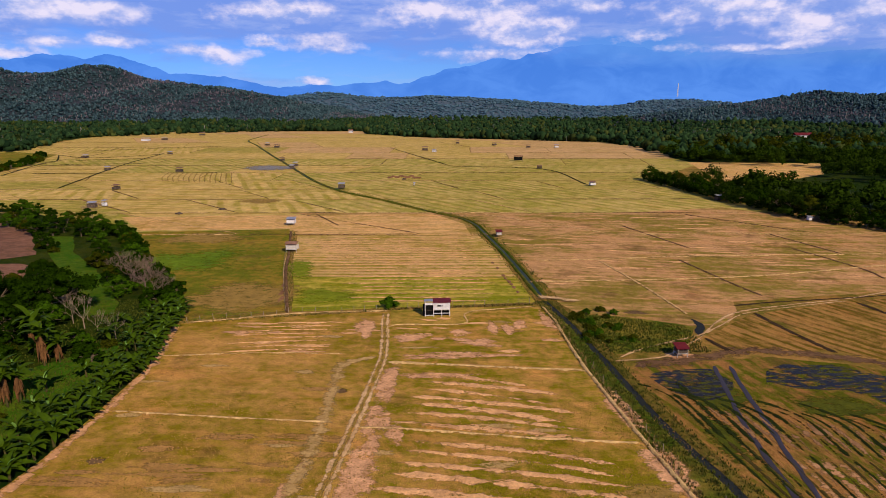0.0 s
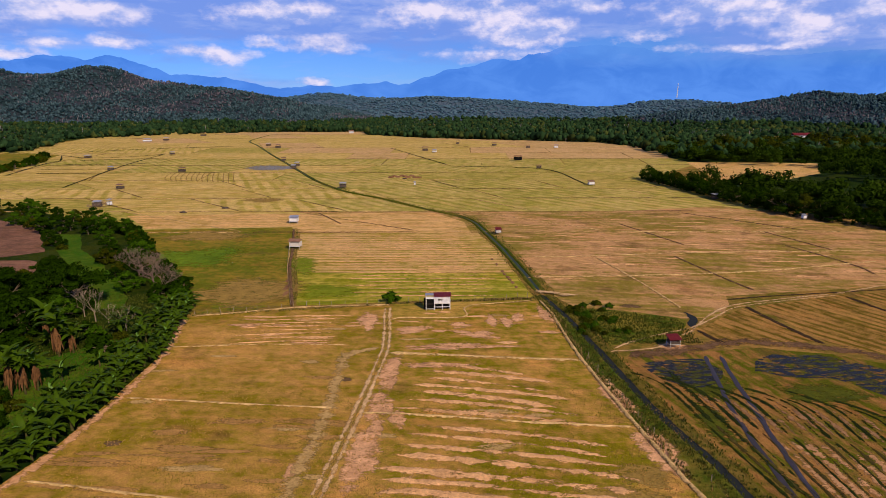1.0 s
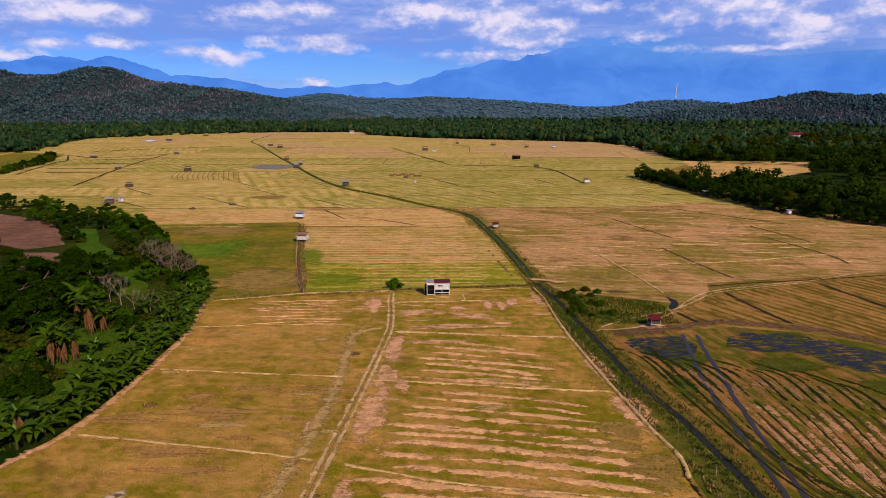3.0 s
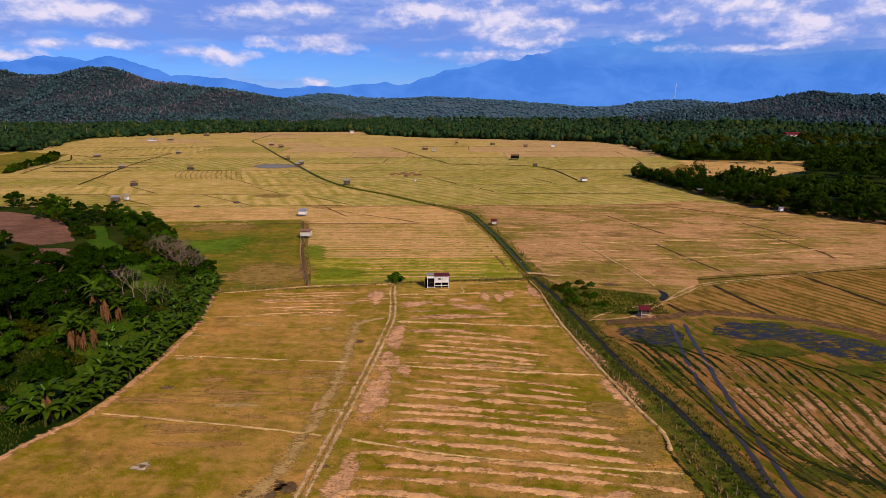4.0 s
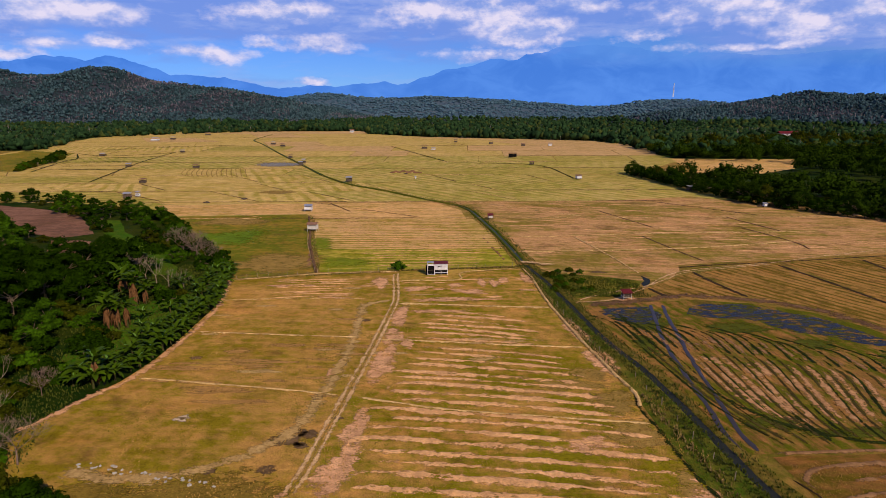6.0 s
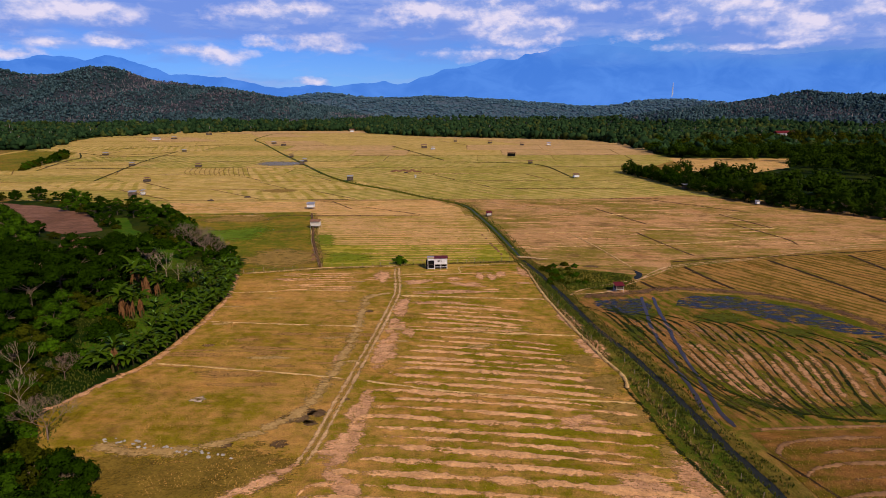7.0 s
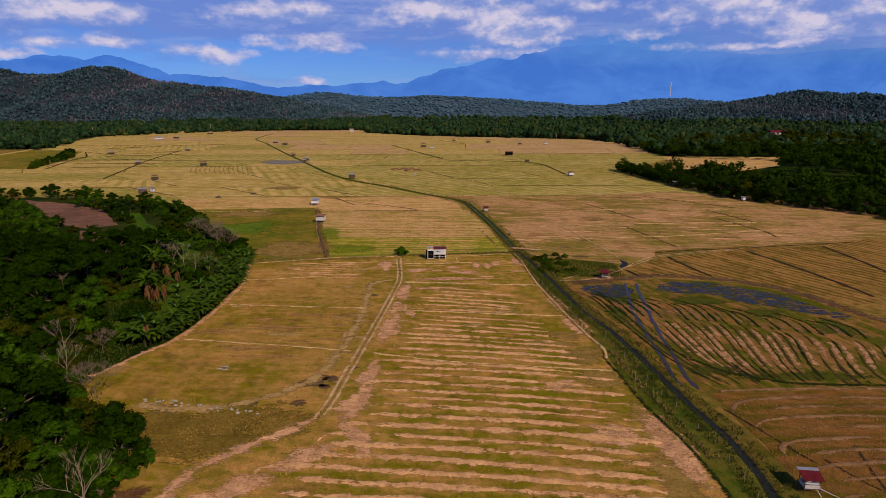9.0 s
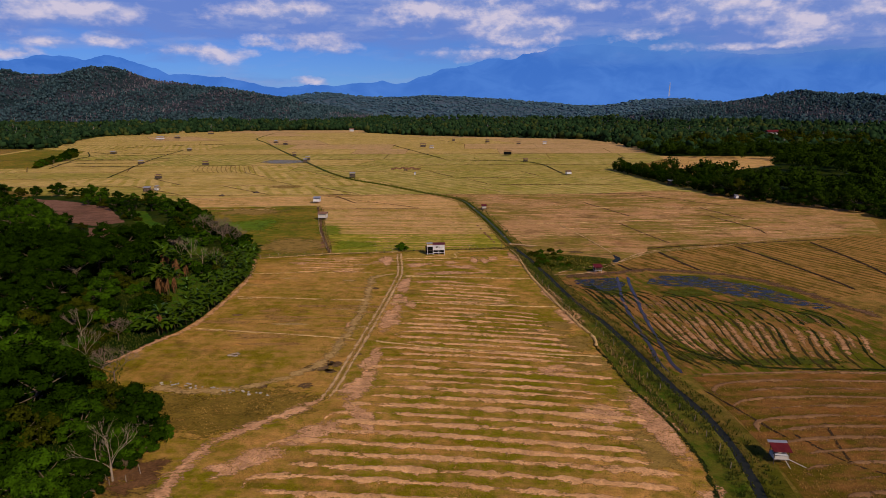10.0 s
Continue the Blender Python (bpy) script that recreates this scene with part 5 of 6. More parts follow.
def bare_tree(seed, tall, mat, label, depth=4, spread=0.7, stem=0.17, kids=(2, 3)):
    g = random.Random(seed)
    tree = holder("bare_tree")
    bm = bmesh.new()
    beam_into(bm, (0, 0, -0.2), (0.1, 0, tall * 0.3), stem, stem * 0.75, 8)
    part("trunk", bm, mat, tree)
    bm = bmesh.new()
    for k in range(4):
        a = k * 1.7 + g.uniform(-0.4, 0.4)
        limbs(bm, (0.1, 0, tall * g.uniform(0.24, 0.3)), (math.cos(a) * spread, math.sin(a) * spread, 0.8), tall * 0.25, stem * 0.42, depth, g, spread * 0.7, 5, kids)
    part("crown", bm, mat, tree, "bare forking limbs")
    return tagged(tree, label, "tree")


def banana_leaf(seed, long, wide):
    """One arching leaf with a folded midrib, rooted at the origin and growing along +x."""
    g = random.Random(seed)
    bm = bmesh.new()
    steps, rows = 6, []
    rise = g.uniform(1.1, 1.45)
    for k in range(steps + 1):
        t = k / steps
        ang = rise - 1.8 * t * g.uniform(0.9, 1.1)
        if k == 0:
            x, z = 0.0, 0.0
        else:
            x, z = x + long / steps * math.cos(ang), z + long / steps * math.sin(ang)
        half = wide * 0.5 * math.sin(math.pi * min(1, 0.06 + t * 0.93)) ** 0.6 if t < 1 else 0.02
        if k == 0:
            half = 0.05
        ragged = g.uniform(0.8, 1.1)
        rows.append([bm.verts.new((x, -half * ragged, z + half * 0.28)), bm.verts.new((x, 0, z)), bm.verts.new((x, half * ragged, z + half * 0.28))])
    for a, b in zip(rows, rows[1:]):
        for i in range(2):
            bm.faces.new((a[i], b[i], b[i + 1], a[i + 1]))
    return bm


LEAF_MESHES = []
for k in range(6):
    ob = part("leaf", banana_leaf(k, 2.3 + 0.25 * (k % 3), 0.62 + 0.10 * (k % 2)), M_BANANA, smooth=True)
    LEAF_MESHES.append(ob.data)
    bpy.data.objects.remove(ob)


def banana_plant(seed, tall, skirt=False, count=9):
    g = random.Random(seed)
    plant = holder("banana_plant")
    bm = bmesh.new()
    beam_into(bm, (0, 0, -0.1), (0.05, 0, tall * 0.6), 0.17, 0.13, 8)
    beam_into(bm, (0.05, 0, tall * 0.6), (0.08, 0.04, tall), 0.13, 0.07, 8)
    part("stem", bm, M_STEM, plant)
    for k in range(count):
        ob = link_mesh("leaf", LEAF_MESHES[(k + seed) % 6], plant)
        s = g.uniform(0.8, 1.15) * (1.15 if skirt else 1.0)
        ob.matrix_basis = pose(0.06, 0, tall * g.uniform(0.88, 1.0), g.uniform(-15, 15), g.uniform(-32, 16), k * 137.5 + g.uniform(-20, 20)) @ Matrix.Scale(s, 4)
    if g.random() < 0.95:
        ob = link_mesh("leaf", NEW_LEAF, plant, "pale unfurling young leaf")
        ob.matrix_basis = pose(0.06, 0, tall * 0.98, 0, -38 + g.uniform(-8, 8), g.uniform(0, 360)) @ Matrix.Scale(g.uniform(0.7, 0.95), 4)
    if skirt:
        bm = bmesh.new()
        for k in range(26):
            a, h = g.uniform(0, math.tau), g.uniform(0.62, 1.0) * tall
            c, s = math.cos(a), math.sin(a)
            out = g.uniform(0.35, 0.75)
            low = max(0.05, h - g.uniform(1.4, 2.8))
            wdt = g.uniform(0.12, 0.25)
            pts = [(0.12 * c, 0.12 * s, h), (out * 0.7 * c - wdt * s, out * 0.7 * s + wdt * c, (h * 0.7 + low * 0.3)), (out * c, out * s, low), (out * 0.7 * c + wdt * s, out * 0.7 * s - wdt * c, (h * 0.65 + low * 0.35))]
            bm.faces.new([bm.verts.new(p) for p in pts])
        part("dead_leaves", bm, M_DEAD_LEAF, plant, "hanging skirt of dry orange-brown leaves")
    return tagged(plant, "tall banana plant with a skirt of dead leaves" if skirt else "green banana plant at the edge of the field", "banana plant", group="banana plants of the grove")


ob = part("leaf", banana_leaf(9, 2.2, 0.5), M_BANANA_NEW, smooth=True)
NEW_LEAF = ob.data
bpy.data.objects.remove(ob)


def scatter_copy(models, x, y, g, low=0.8, high=1.2, z=0.0):
    ob = copy_thing(g.choice(models), pose(x, y, z, 0, 0, g.uniform(0, 360)))
    s = g.uniform(low, high)
    ob.scale = (s, s, s * g.uniform(0.9, 1.1))
    return ob


def park(models):
    """Takes the models themselves away once they have been copied."""
    for m in models:
        for o in (*m.children_recursive, m):
            bpy.data.objects.remove(o)


g = random.Random(21)
# banana row along the field edge
bananas = [banana_plant(k, 1.0 + 0.28 * (k % 4), False, 13) for k in range(6)]
edge = spline([(-59, 50.5), (-57, 56), (-55.8, 63), (-55.3, 74), (-55.7, 84), (-56.4, 94), (-58.6, 106), (-60.6, 114), (-63, 124)], 0.75)
for i, (x, y) in enumerate(edge):
    if i % 2 == 0:
        scatter_copy(bananas, x + g.uniform(-0.4, 1.3), y + g.uniform(-0.5, 0.5), g, 0.95, 1.35)
    if i % 4 == 0:
        scatter_copy(bananas, x - g.uniform(2.5, 5.5), y + g.uniform(-1, 1), g, 0.9, 1.3)
for k in range(12):
    y = g.uniform(54, 120)
    scatter_copy(bananas, -60 - abs(g.gauss(0, 8)) - (y > 105) * 3, y, g, 0.8, 1.25)
park(bananas)
skirted = [banana_plant(30 + k, 3.6 + 0.4 * k, True, 13) for k in range(3)]
for x, y in ((-73.7, 92.4), (-72, 94), (-75.0, 93.6), (-69.4, 77.3), (-70.8, 78.5), (-71.2, 76.6), (-68.2, 78.6), (-80, 100), (-59.2, 51.8), (-81.5, 101)):
    scatter_copy(skirted, x, y, g, 1.15, 1.4)
park(skirted)

# leafy trees of the grove
grove_trees = [
    leafy_tree(1, 7.5, 4.8, M_LEAF, 5200, 0.46, "broad green tree of the grove"),
    leafy_tree(2, 6.0, 4.2, M_LEAF_DARK, 4800, 0.46, "dark green bushy tree of the grove"),
    leafy_tree(3, 8.5, 4.8, M_LEAF_DARK, 5200, 0.46, "tall green tree of the grove", 15),
    leafy_tree(4, 5.0, 4.0, M_LEAF_OLIVE, 4400, 0.42, "low olive-green spreading tree"),
]
bushes = [
    leafy_tree(11, 3.0, 2.4, M_LEAF_DARK, 1800, 0.45, "dense dark green wild bush", kind="bush"),
    leafy_tree(12, 2.4, 2.2, M_LEAF, 1600, 0.42, "leafy bright green wild bush", kind="bush"),
    leafy_tree(13, 2.0, 2.0, M_LEAF_OLIVE, 1400, 0.4, "dry olive-green wild bush", kind="bush"),
]
def grove_edge(y):
    return float(np.interp(y, [-30, 4, 14, 22, 30, 55, 75, 100, 128, 140, 176, 215, 262], [-42, -47, -47, -54, -70, -79, -85, -87, -84, -82, -99, -128, -196]))


def in_strip(x, y):
    """The grassy lane and the bare plots inside the grove."""
    lane = -79 - (y - 120) * 0.76
    return (112 < y < 203 and abs(x - lane) < 4.5) or (166 < y < 246 and abs(x + 164 + (y - 196) * 1.05) < 15) or (143 < y < 166 and -141 < x < -119)


for x, y in ((-46.5, 17.5), (-42.5, 11), (-45, 5), (-51, 11), (-48, -1), (-54, 13.5)):
    scatter_copy(grove_trees[:3], x, y, g, 0.85, 1.05)
for x, y in ((-43.4, 6.5), (-44.5, 0.5), (-46, -6)):
    scatter_copy(grove_trees[:2], x, y, g, 0.6, 0.72)
for x, y in ((-40.6, 8.4), (-41.6, 5.0), (-43.0, -1.5), (-40.2, 12.0), (-44.4, -4.5)):
    scatter_copy(bushes[:2], x, y, g, 0.6, 0.9)
for x, y in ((-152, 158), (-161, 167), (-146, 149), (-171, 176), (-139, 138), (-166, 158), (-180, 186)):
    scatter_copy(grove_trees[:1], x, y, g, 1.1, 1.4)
soft_patch("leaf_litter", -39.6, 3.2, 4.2, 5.5, M_LITTER, 0.047, "red-brown leaf litter under the bare tree", 31, 0.2)
yy = -24.0
while yy < 264:
    xx = grove_edge(yy)
    reach = -0.8 * (yy + 64) - 12
    first = True
    while xx > reach:
        x, y = xx + g.uniform(-1.8, 1.2), yy + g.uniform(-2, 2)
        if not in_strip(x, y):
            # only darker-leaved kinds here: their colour stands in for deep shade
            deep_shade = x < -86 and 30 < y < 132
            low, high = (1.05, 1.4) if deep_shade else (0.5, 0.85) if y > 128 else (0.75, 1.0 if first else 1.4)
            scatter_copy(grove_trees[1:3] if deep_shade else grove_trees, x, y, g, low, high)
        first = False
        xx -= g.uniform(7.5, 11.0)
    yy += 8.4
for k in range(190):
    y = g.uniform(-5, 215)
    near = float(np.interp(y, [-5, 20, 40, 115, 140, 215], [-46, -54, -66, -66, -76, -122]))
    x = near - g.uniform(0, 1) ** 1.3 * (22 + 0.18 * max(0, y))
    if in_strip(x, y):
        continue
    scatter_copy(bushes, x, y, g, 0.7, 1.3)

# tree belt beyond the right-hand fields
belt_trees = [
    leafy_tree(21, 9.0, 5.6, M_LEAF_BELT, 3600, 0.55, "dark green tree of the field-edge belt"),
    leafy_tree(22, 8.0, 5.2, M_LEAF_BELT, 3400, 0.55, "dense green tree of the field-edge belt"),
    leafy_tree(23, 7.0, 5.6, M_LEAF_DARK, 3400, 0.55, "low dark tree of the field-edge belt"),
    leafy_tree(24, 8.5, 5.0, M_LEAF_OLIVE, 3000, 0.55, "olive-green tree of the field-edge belt"),
]
belt_edge = spline([(125, 374), (129, 340), (134, 300), (140, 268), (148, 240), (160, 221), (174, 204), (182, 185), (196, 160)], 7.0)
deep_belt = []
for i, (x, y) in enumerate(belt_edge):
    deep = float(np.interp(y, [160, 205, 290, 330, 372], [40, 70, 44, 24, 14]))
    for k in range(1):
        scatter_copy(belt_trees[1:3], x + g.uniform(-0.5, 2.0), y + g.uniform(-3.5, 3.5), g, 0.45, 0.7)
    off = 3.0
    while off < deep:
        if off < 22:
            scatter_copy(belt_trees[:3] * 3 + belt_trees, x + off + g.uniform(-2, 2), y + off * 0.35 + g.uniform(-3, 3), g, 0.6, 1.05 if 215 < y < 300 and off > 8 else 1.3)
        else:
            deep_belt.append((x + off + g.uniform(-2, 2), y + off * 0.35 + g.uniform(-3, 3), 0.0))
        off += g.uniform(8, 12)
LEAFY = []
for k in range(5):
    lobes = [(gen.uniform(-0.6, 0.6), gen.uniform(-0.6, 0.6), gen.uniform(0.5, 1.15), gen.uniform(0.35, 0.6), 0.8) for _ in range(6)]
    me = leaf_crown("crown", lobes, 420, 0.2, M_LEAF_DARK, 60 + k)
    v = np.array([q.co for q in me.vertices])
    LEAFY.append((v, np.array([[f.vertices[0], f.vertices[1], f.vertices[2], f.vertices[0], f.vertices[2], f.vertices[3]] for f in me.polygons]).reshape(-1, 3)))
    bpy.data.meshes.remove(me)
back, back_olive = list(deep_belt), []
for k in range(330):
    u, v = g.random(), g.random()
    y = 420 + 280 * v
    x = float(np.interp(y, [420, 490, 560, 640, 700], [300, 222, 205, 228, 240])) + u * (150 + 0.2 * y)
    (back_olive if y > 560 and g.random() < 0.5 else back).append((x, y, max(0.0, ground_height(x, y))))
for k in range(46):
    back.append((206 + 3.2 * k + g.uniform(-2, 2), 509 - 0.12 * k + g.uniform(-3, 5), 0.0))
for k in range(150):
    x, y = g.uniform(255, 440), g.uniform(290, 425)
    if x > float(np.interp(y, [290, 380, 425], [250, 245, 285])):
        back.append((x, y, 0.0))
woods("belt_woods", back, [g.uniform(4.0, 8.5) for _ in back], LEAFY, M_LEAF_BELT, "dark green tree belt behind the fields")
woods("belt_woods", back_olive, [g.uniform(6, 9.0) for _ in back_olive], LEAFY, M_LEAF_OLIVE, "olive-green trees of the belt")
park(belt_trees)
for x, y, s in ((-14.1, 124.6, 0.95), (31, 121, 0.5), (34.5, 122.5, 0.6), (37, 120.5, 0.5), (27, 117, 0.5), (29, 112, 0.45), (28.5, 108, 0.4), *((26.8 + 8.5 * g.random() ** 1.6 + 0.06 * k, 103 + 18 * g.random(), 0.22 + 0.34 * g.random()) for k in range(34))):
    scatter_copy(bushes[1:2] if s > 0.7 else bushes[1:], x, y, g, s, s * 1.1)
for x, y in spline([(-64, 126), (-68, 133), (-74, 142), (-84, 154), (-95, 169), (-108, 188), (-122, 209)], 3.2):
    scatter_copy(bushes, x + g.uniform(-2.5, 0.5), y + g.uniform(-1, 1), g, 0.9, 1.5)
for x, y in spline([(-322, 404), (-338, 450), (-352, 497), (-372, 535), (-395, 570)], 7.0):
    scatter_copy(bushes, x - g.uniform(1, 8), y, g, 1.2, 2.2)
park(bushes)
park(grove_trees)
patch("grass_lane", [(-76, 120), (-84, 118), (-103, 146), (-130, 178), (-147, 203), (-138, 203), (-120, 176), (-92, 146)], M_LANE, 0.055, "bright green grassy lane inside the grove", 1.5, category="ground")
patch("grass_lane", [(-62, 62), (-61.5, 90), (-66, 104), (-76, 92), (-74, 66), (-68, 50)], M_LANE, 0.055, "bright green grass between banana clumps", 2.0, category="ground", seed=4)

# bare trees
pale = [bare_tree(k, 8.0, M_PALE_BARK, "leafless tree with pale bark", 4, 0.6, stem=0.15) for k in (1, 2)]
for x, y, s in ((-77.7, 111, 0.9), (-85.5, 118.6, 0.9), (-67.9, 105.4, 0.6), (-65.7, 36.7, 0.85), (-73.4, 48.1, 0.9), (-41.7, 1.8, 1.0), (-82, 114, 0.7), (-73, 108, 0.7)):
    scatter_copy(pale, x, y, g, s, s * 1.05)
park(pale)
twiggy = [bare_tree(k, 5.5, M_TWIG, "leafless spreading tree with grey-violet twigs", 4, 1.25, stem=0.09, kids=(3, 4)) for k in (5, 6)]
for x, y, s in ((-77, 136, 1.9), (-56.4, 29.0, 1.35), (-66, 48, 1.0), (-84, 142, 1.9), (-150, 236, 1.5), (-72, 131, 1.5)):
    scatter_copy(twiggy, x, y, g, s, s * 1.05)
park(twiggy)


# ---- huts ----
def sheet_roof(bm, x0, x1, y0, y1, z_front, z_back, thick=0.06):
    v = [bm.verts.new(p) for p in ((x0, y0, z_front), (x1, y0, z_front), (x1, y1, z_back), (x0, y1, z_back), (x0, y0, z_front + thick), (x1, y0, z_front + thick), (x1, y1, z_back + thick), (x0, y1, z_back + thick))]
    for q in ((3, 2, 1, 0), (4, 5, 6, 7), (0, 1, 5, 4), (1, 2, 6, 5), (2, 3, 7, 6), (3, 0, 4, 7)):
        bm.faces.new([v[i] for i in q])
    return bm


def field_hut(x, y, turn=0.0, w=2.2, d=2.0, floor=0.9, wall=0.9, tall=2.5, roof=None, walls=None, posts=None, label="", gable=False, boards=False):
    """A field shelter on posts: platform, low walls, sheet roof."""
    roof, walls, posts = roof or M_RUST_ROOF, walls or M_TIMBER, posts or M_TIMBER
    hut = holder("field_hut", (x, y, 0), turn)
    for px in (-w / 2, w / 2):
        for py in (-d / 2, d / 2):
            part("post", beam_into(bmesh.new(), (px, py, -0.1), (px, py, tall - 0.12 + (0.15 if py > 0 else 0)), 0.06, 0.05, 6), posts, hut)
    part("floor", box(-w / 2 - 0.08, w / 2 + 0.08, -d / 2 - 0.08, d / 2 + 0.08, floor, floor + 0.1), posts, hut)
    for name, b in (("front_wall", (-w / 2, w / 2, -d / 2 - 0.03, -d / 2 + 0.03)), ("back_wall", (-w / 2, w / 2, d / 2 - 0.03, d / 2 + 0.03)), ("side_wall", (-w / 2 - 0.03, -w / 2 + 0.03, -d / 2 + 0.03, d / 2 - 0.03)), ("side_wall", (w / 2 - 0.03, w / 2 + 0.03, -d / 2 + 0.03, d / 2 - 0.03))):
        if not boards:
            part(name, box(*b, floor + 0.1, floor + 0.1 + wall), walls, hut)
            continue
        k = max(2, int(wall / 0.2))
        for i in range(k):
            z0 = floor + 0.1 + wall * i / k
            part("board", box(*b, z0, z0 + wall / k - 0.03), walls, hut)
    bm = bmesh.new()
    e = 0.28
    if gable:
        sheet_roof(bm, -w / 2 - e, w / 2 + e, -d / 2 - e, 0.0, tall - 0.2, tall + 0.45)
        sheet_roof(bm, -w / 2 - e, w / 2 + e, 0.0, d / 2 + e, tall + 0.45, tall - 0.2)
    else:
        sheet_roof(bm, -w / 2 - e, w / 2 + e, -d / 2 - e, d / 2 + e, tall - 0.1, tall + 0.35)
    part("roof", bm, roof, hut)
    return tagged(hut, label or "small timber field hut on posts with a sheet roof", "hut")


# ---- stilt house ----
def stilt_house():
    house = holder("stilt_house", (-2.85, 118.8, 0), 3)
    D = 2.4
    split_x = -0.85
    for x in (-2.75, split_x, 0.95, 2.75):
        for y in (0.0, D):
            part("post", box(x - 0.07, x + 0.07, y - 0.07, y + 0.07, -0.1, 3.7 if x < -2 and y == 0 else 3.15), M_WHITE, house)
    part("floor", box(split_x - 0.1, 2.85, -0.1, D + 0.1, 1.55, 1.67), M_PALE_TIMBER, house)
    part("beam", box(split_x + 0.08, 2.68, -0.05, 0.05, 0.75, 0.87), M_WHITE, house)
    part("porch_floor", box(-2.85, split_x - 0.12, 0.4, D + 0.1, 1.35, 1.45), M_TIMBER, house)
    # front wall of boards round a window opening
    z = 1.68
    while z < 3.2:
        for x0, x1 in ((split_x, 0.0), (1.15, 2.8)) if 2.2 <= z < 2.62 else ((split_x, 2.8),):
            part("wall_board", box(x0, x1, -0.03, 0.03, z, z + 0.2), M_WHITE, house)
        z += 0.215
    window = part("window", box(-0.02, 1.17, 0.0, 0.06, 2.16, 2.22), M_WHITE, house)
    part("window_frame", box(0.53, 0.60, -0.02, 0.05, 2.22, 2.62), M_WHITE, window)
    for x in (split_x, 2.8):
        part("side_wall", box(x - 0.03, x + 0.03, 0.04, D, 1.68, 3.2), M_WHITE, house)
    part("back_wall", box(split_x, 2.8, D - 0.03, D + 0.03, 1.68, 3.15), M_TIMBER, house)
    # two dark sheets added to give the shade under house and porch
    part("lower_back_wall", box(split_x, 2.7, 0.9, 0.96, 0.02, 1.52), M_DARK, house, "dark sheet added for the shade under the house")
    part("dark_screen", box(-3.3, split_x - 0.1, 0.5, 0.56, 0.02, 2.9), M_DARK, house, "dark sheet added for the shade under the porch")
    roof = bmesh.new()
    sheet_roof(roof, split_x - 0.15, 3.05, -0.35, D + 0.25, 3.38, 3.44)
    for k in range(13):
        x = split_x + 0.1 + k * 0.29
        sheet_roof(roof, x, x + 0.05, -0.35, D + 0.25, 3.445, 3.505, 0.03)
    part("roof", roof, M_RED_ROOF, house, "dark red ribbed sheet roof")
    # porch: upper panel, brace, grey roof
    part("porch_panel", box(-2.8, split_x - 0.1, -0.02, 0.04, 2.75, 3.3), M_WHITE, house)
    part("porch_rail", box(-2.8, split_x - 0.1, -0.03, 0.03, 0.3, 0.42), M_WHITE, house)
    # side boards coloured near black for the shaded side
    part("porch_side", box(-2.83, -2.77, 0.1, D, 0.1, 3.1), M_DARK, house, "side boards coloured dark for shade")
    roof = bmesh.new()
    sheet_roof(roof, -2.95, split_x - 0.17, -0.35, 1.2, 3.72, 3.76)
    part("porch_roof", roof, M_GREY_ROOF, house, "pale grey sheet roof")
    return tagged(house, "white board house on stilts with a dark red roof", "house")


stilt_house()


# ---- field huts ----
hut = field_hut(44.2, 5.9, -6, 1.8, 1.4, 0.7, 0.5, 2.1, M_RED_ROOF, M_PALE_TIMBER, M_TIMBER, "open field hut with dark red roof and pale boards", boards=True)
part("ridge_sheet", sheet_roof(bmesh.new(), -1.25, 1.2, 0.62, 1.1, 2.40, 2.49), M_GREY_ROOF, hut, "pale sheet along the roof top")
part("prop", beam_into(bmesh.new(), (0.8, -0.8, 0.95), (2.9, -1.3, 0.15), 0.05, 0.04), M_PALE_TIMBER, hut, "pale leaning pole")
part("ladder", beam_into(bmesh.new(), (0.5, -0.8, 0.75), (0.9, -1.5, 0.0), 0.05, 0.05), M_PALE_TIMBER, hut)
part("bench", box(-0.8, 0.8, -0.62, -0.3, 1.32, 1.4), M_WHITE, hut)
field_hut(43.3, 97.6, 4, 1.9, 1.7, 0.75, 0.6, 1.9, M_RED_ROOF, M_TIMBER, M_PALE_TIMBER, "grey field hut on stilts with a red roof", boards=True)
field_hut(-51.3, 180.0, -4, 3.4, 2.6, 1.0, 1.3, 3.0, M_RUST_ROOF, M_PALE_TIMBER, M_PALE_TIMBER, "pale board hut on posts with a rusty roof", True)
field_hut(-63.4, 225.0, 0, 3.2, 2.4, 0.9, 1.2, 2.7, M_GREY_ROOF, M_WHITE, M_PALE_TIMBER, "white field hut with a pale roof")
field_hut(17.8, 203.0, 5, 1.9, 1.8, 0.8, 0.8, 2.1, M_RED_ROOF, M_PALE_TIMBER, M_TIMBER, "small hut with a red roof beside the canal")
field_hut(-168.0, 266.0, 12, 3.4, 2.8, 0.6, 1.4, 2.7, M_GREY_ROOF, M_TIMBER, M_TIMBER, "grey timber hut with a pale roof")
field_hut(-164.5, 270.0, -20, 1.8, 1.6, 0.5, 1.4, 2.9, M_GREY_ROOF, M_WHITE, M_TIMBER, "narrow pale shed beside a hut")
field_hut(-62.5, 333.0, 0, 3.4, 3.0, 0.9, 1.4, 3.2, M_GREY_ROOF, M_TIMBER, M_TIMBER, "dark hut with a pale roof beside the canal")
field_hut(-120.7, 446.0, 8, 3.2, 3.0, 0.9, 1.4, 3.2, M_GREY_ROOF, M_TIMBER, M_TIMBER, "hut with a pale roof beside the canal")
field_hut(60.5, 515.0, -8, 7.2, 5.0, 1.2, 2.4, 4.6, M_SPOIL, M_DARK, M_TIMBER, "large dark timber field house", True)
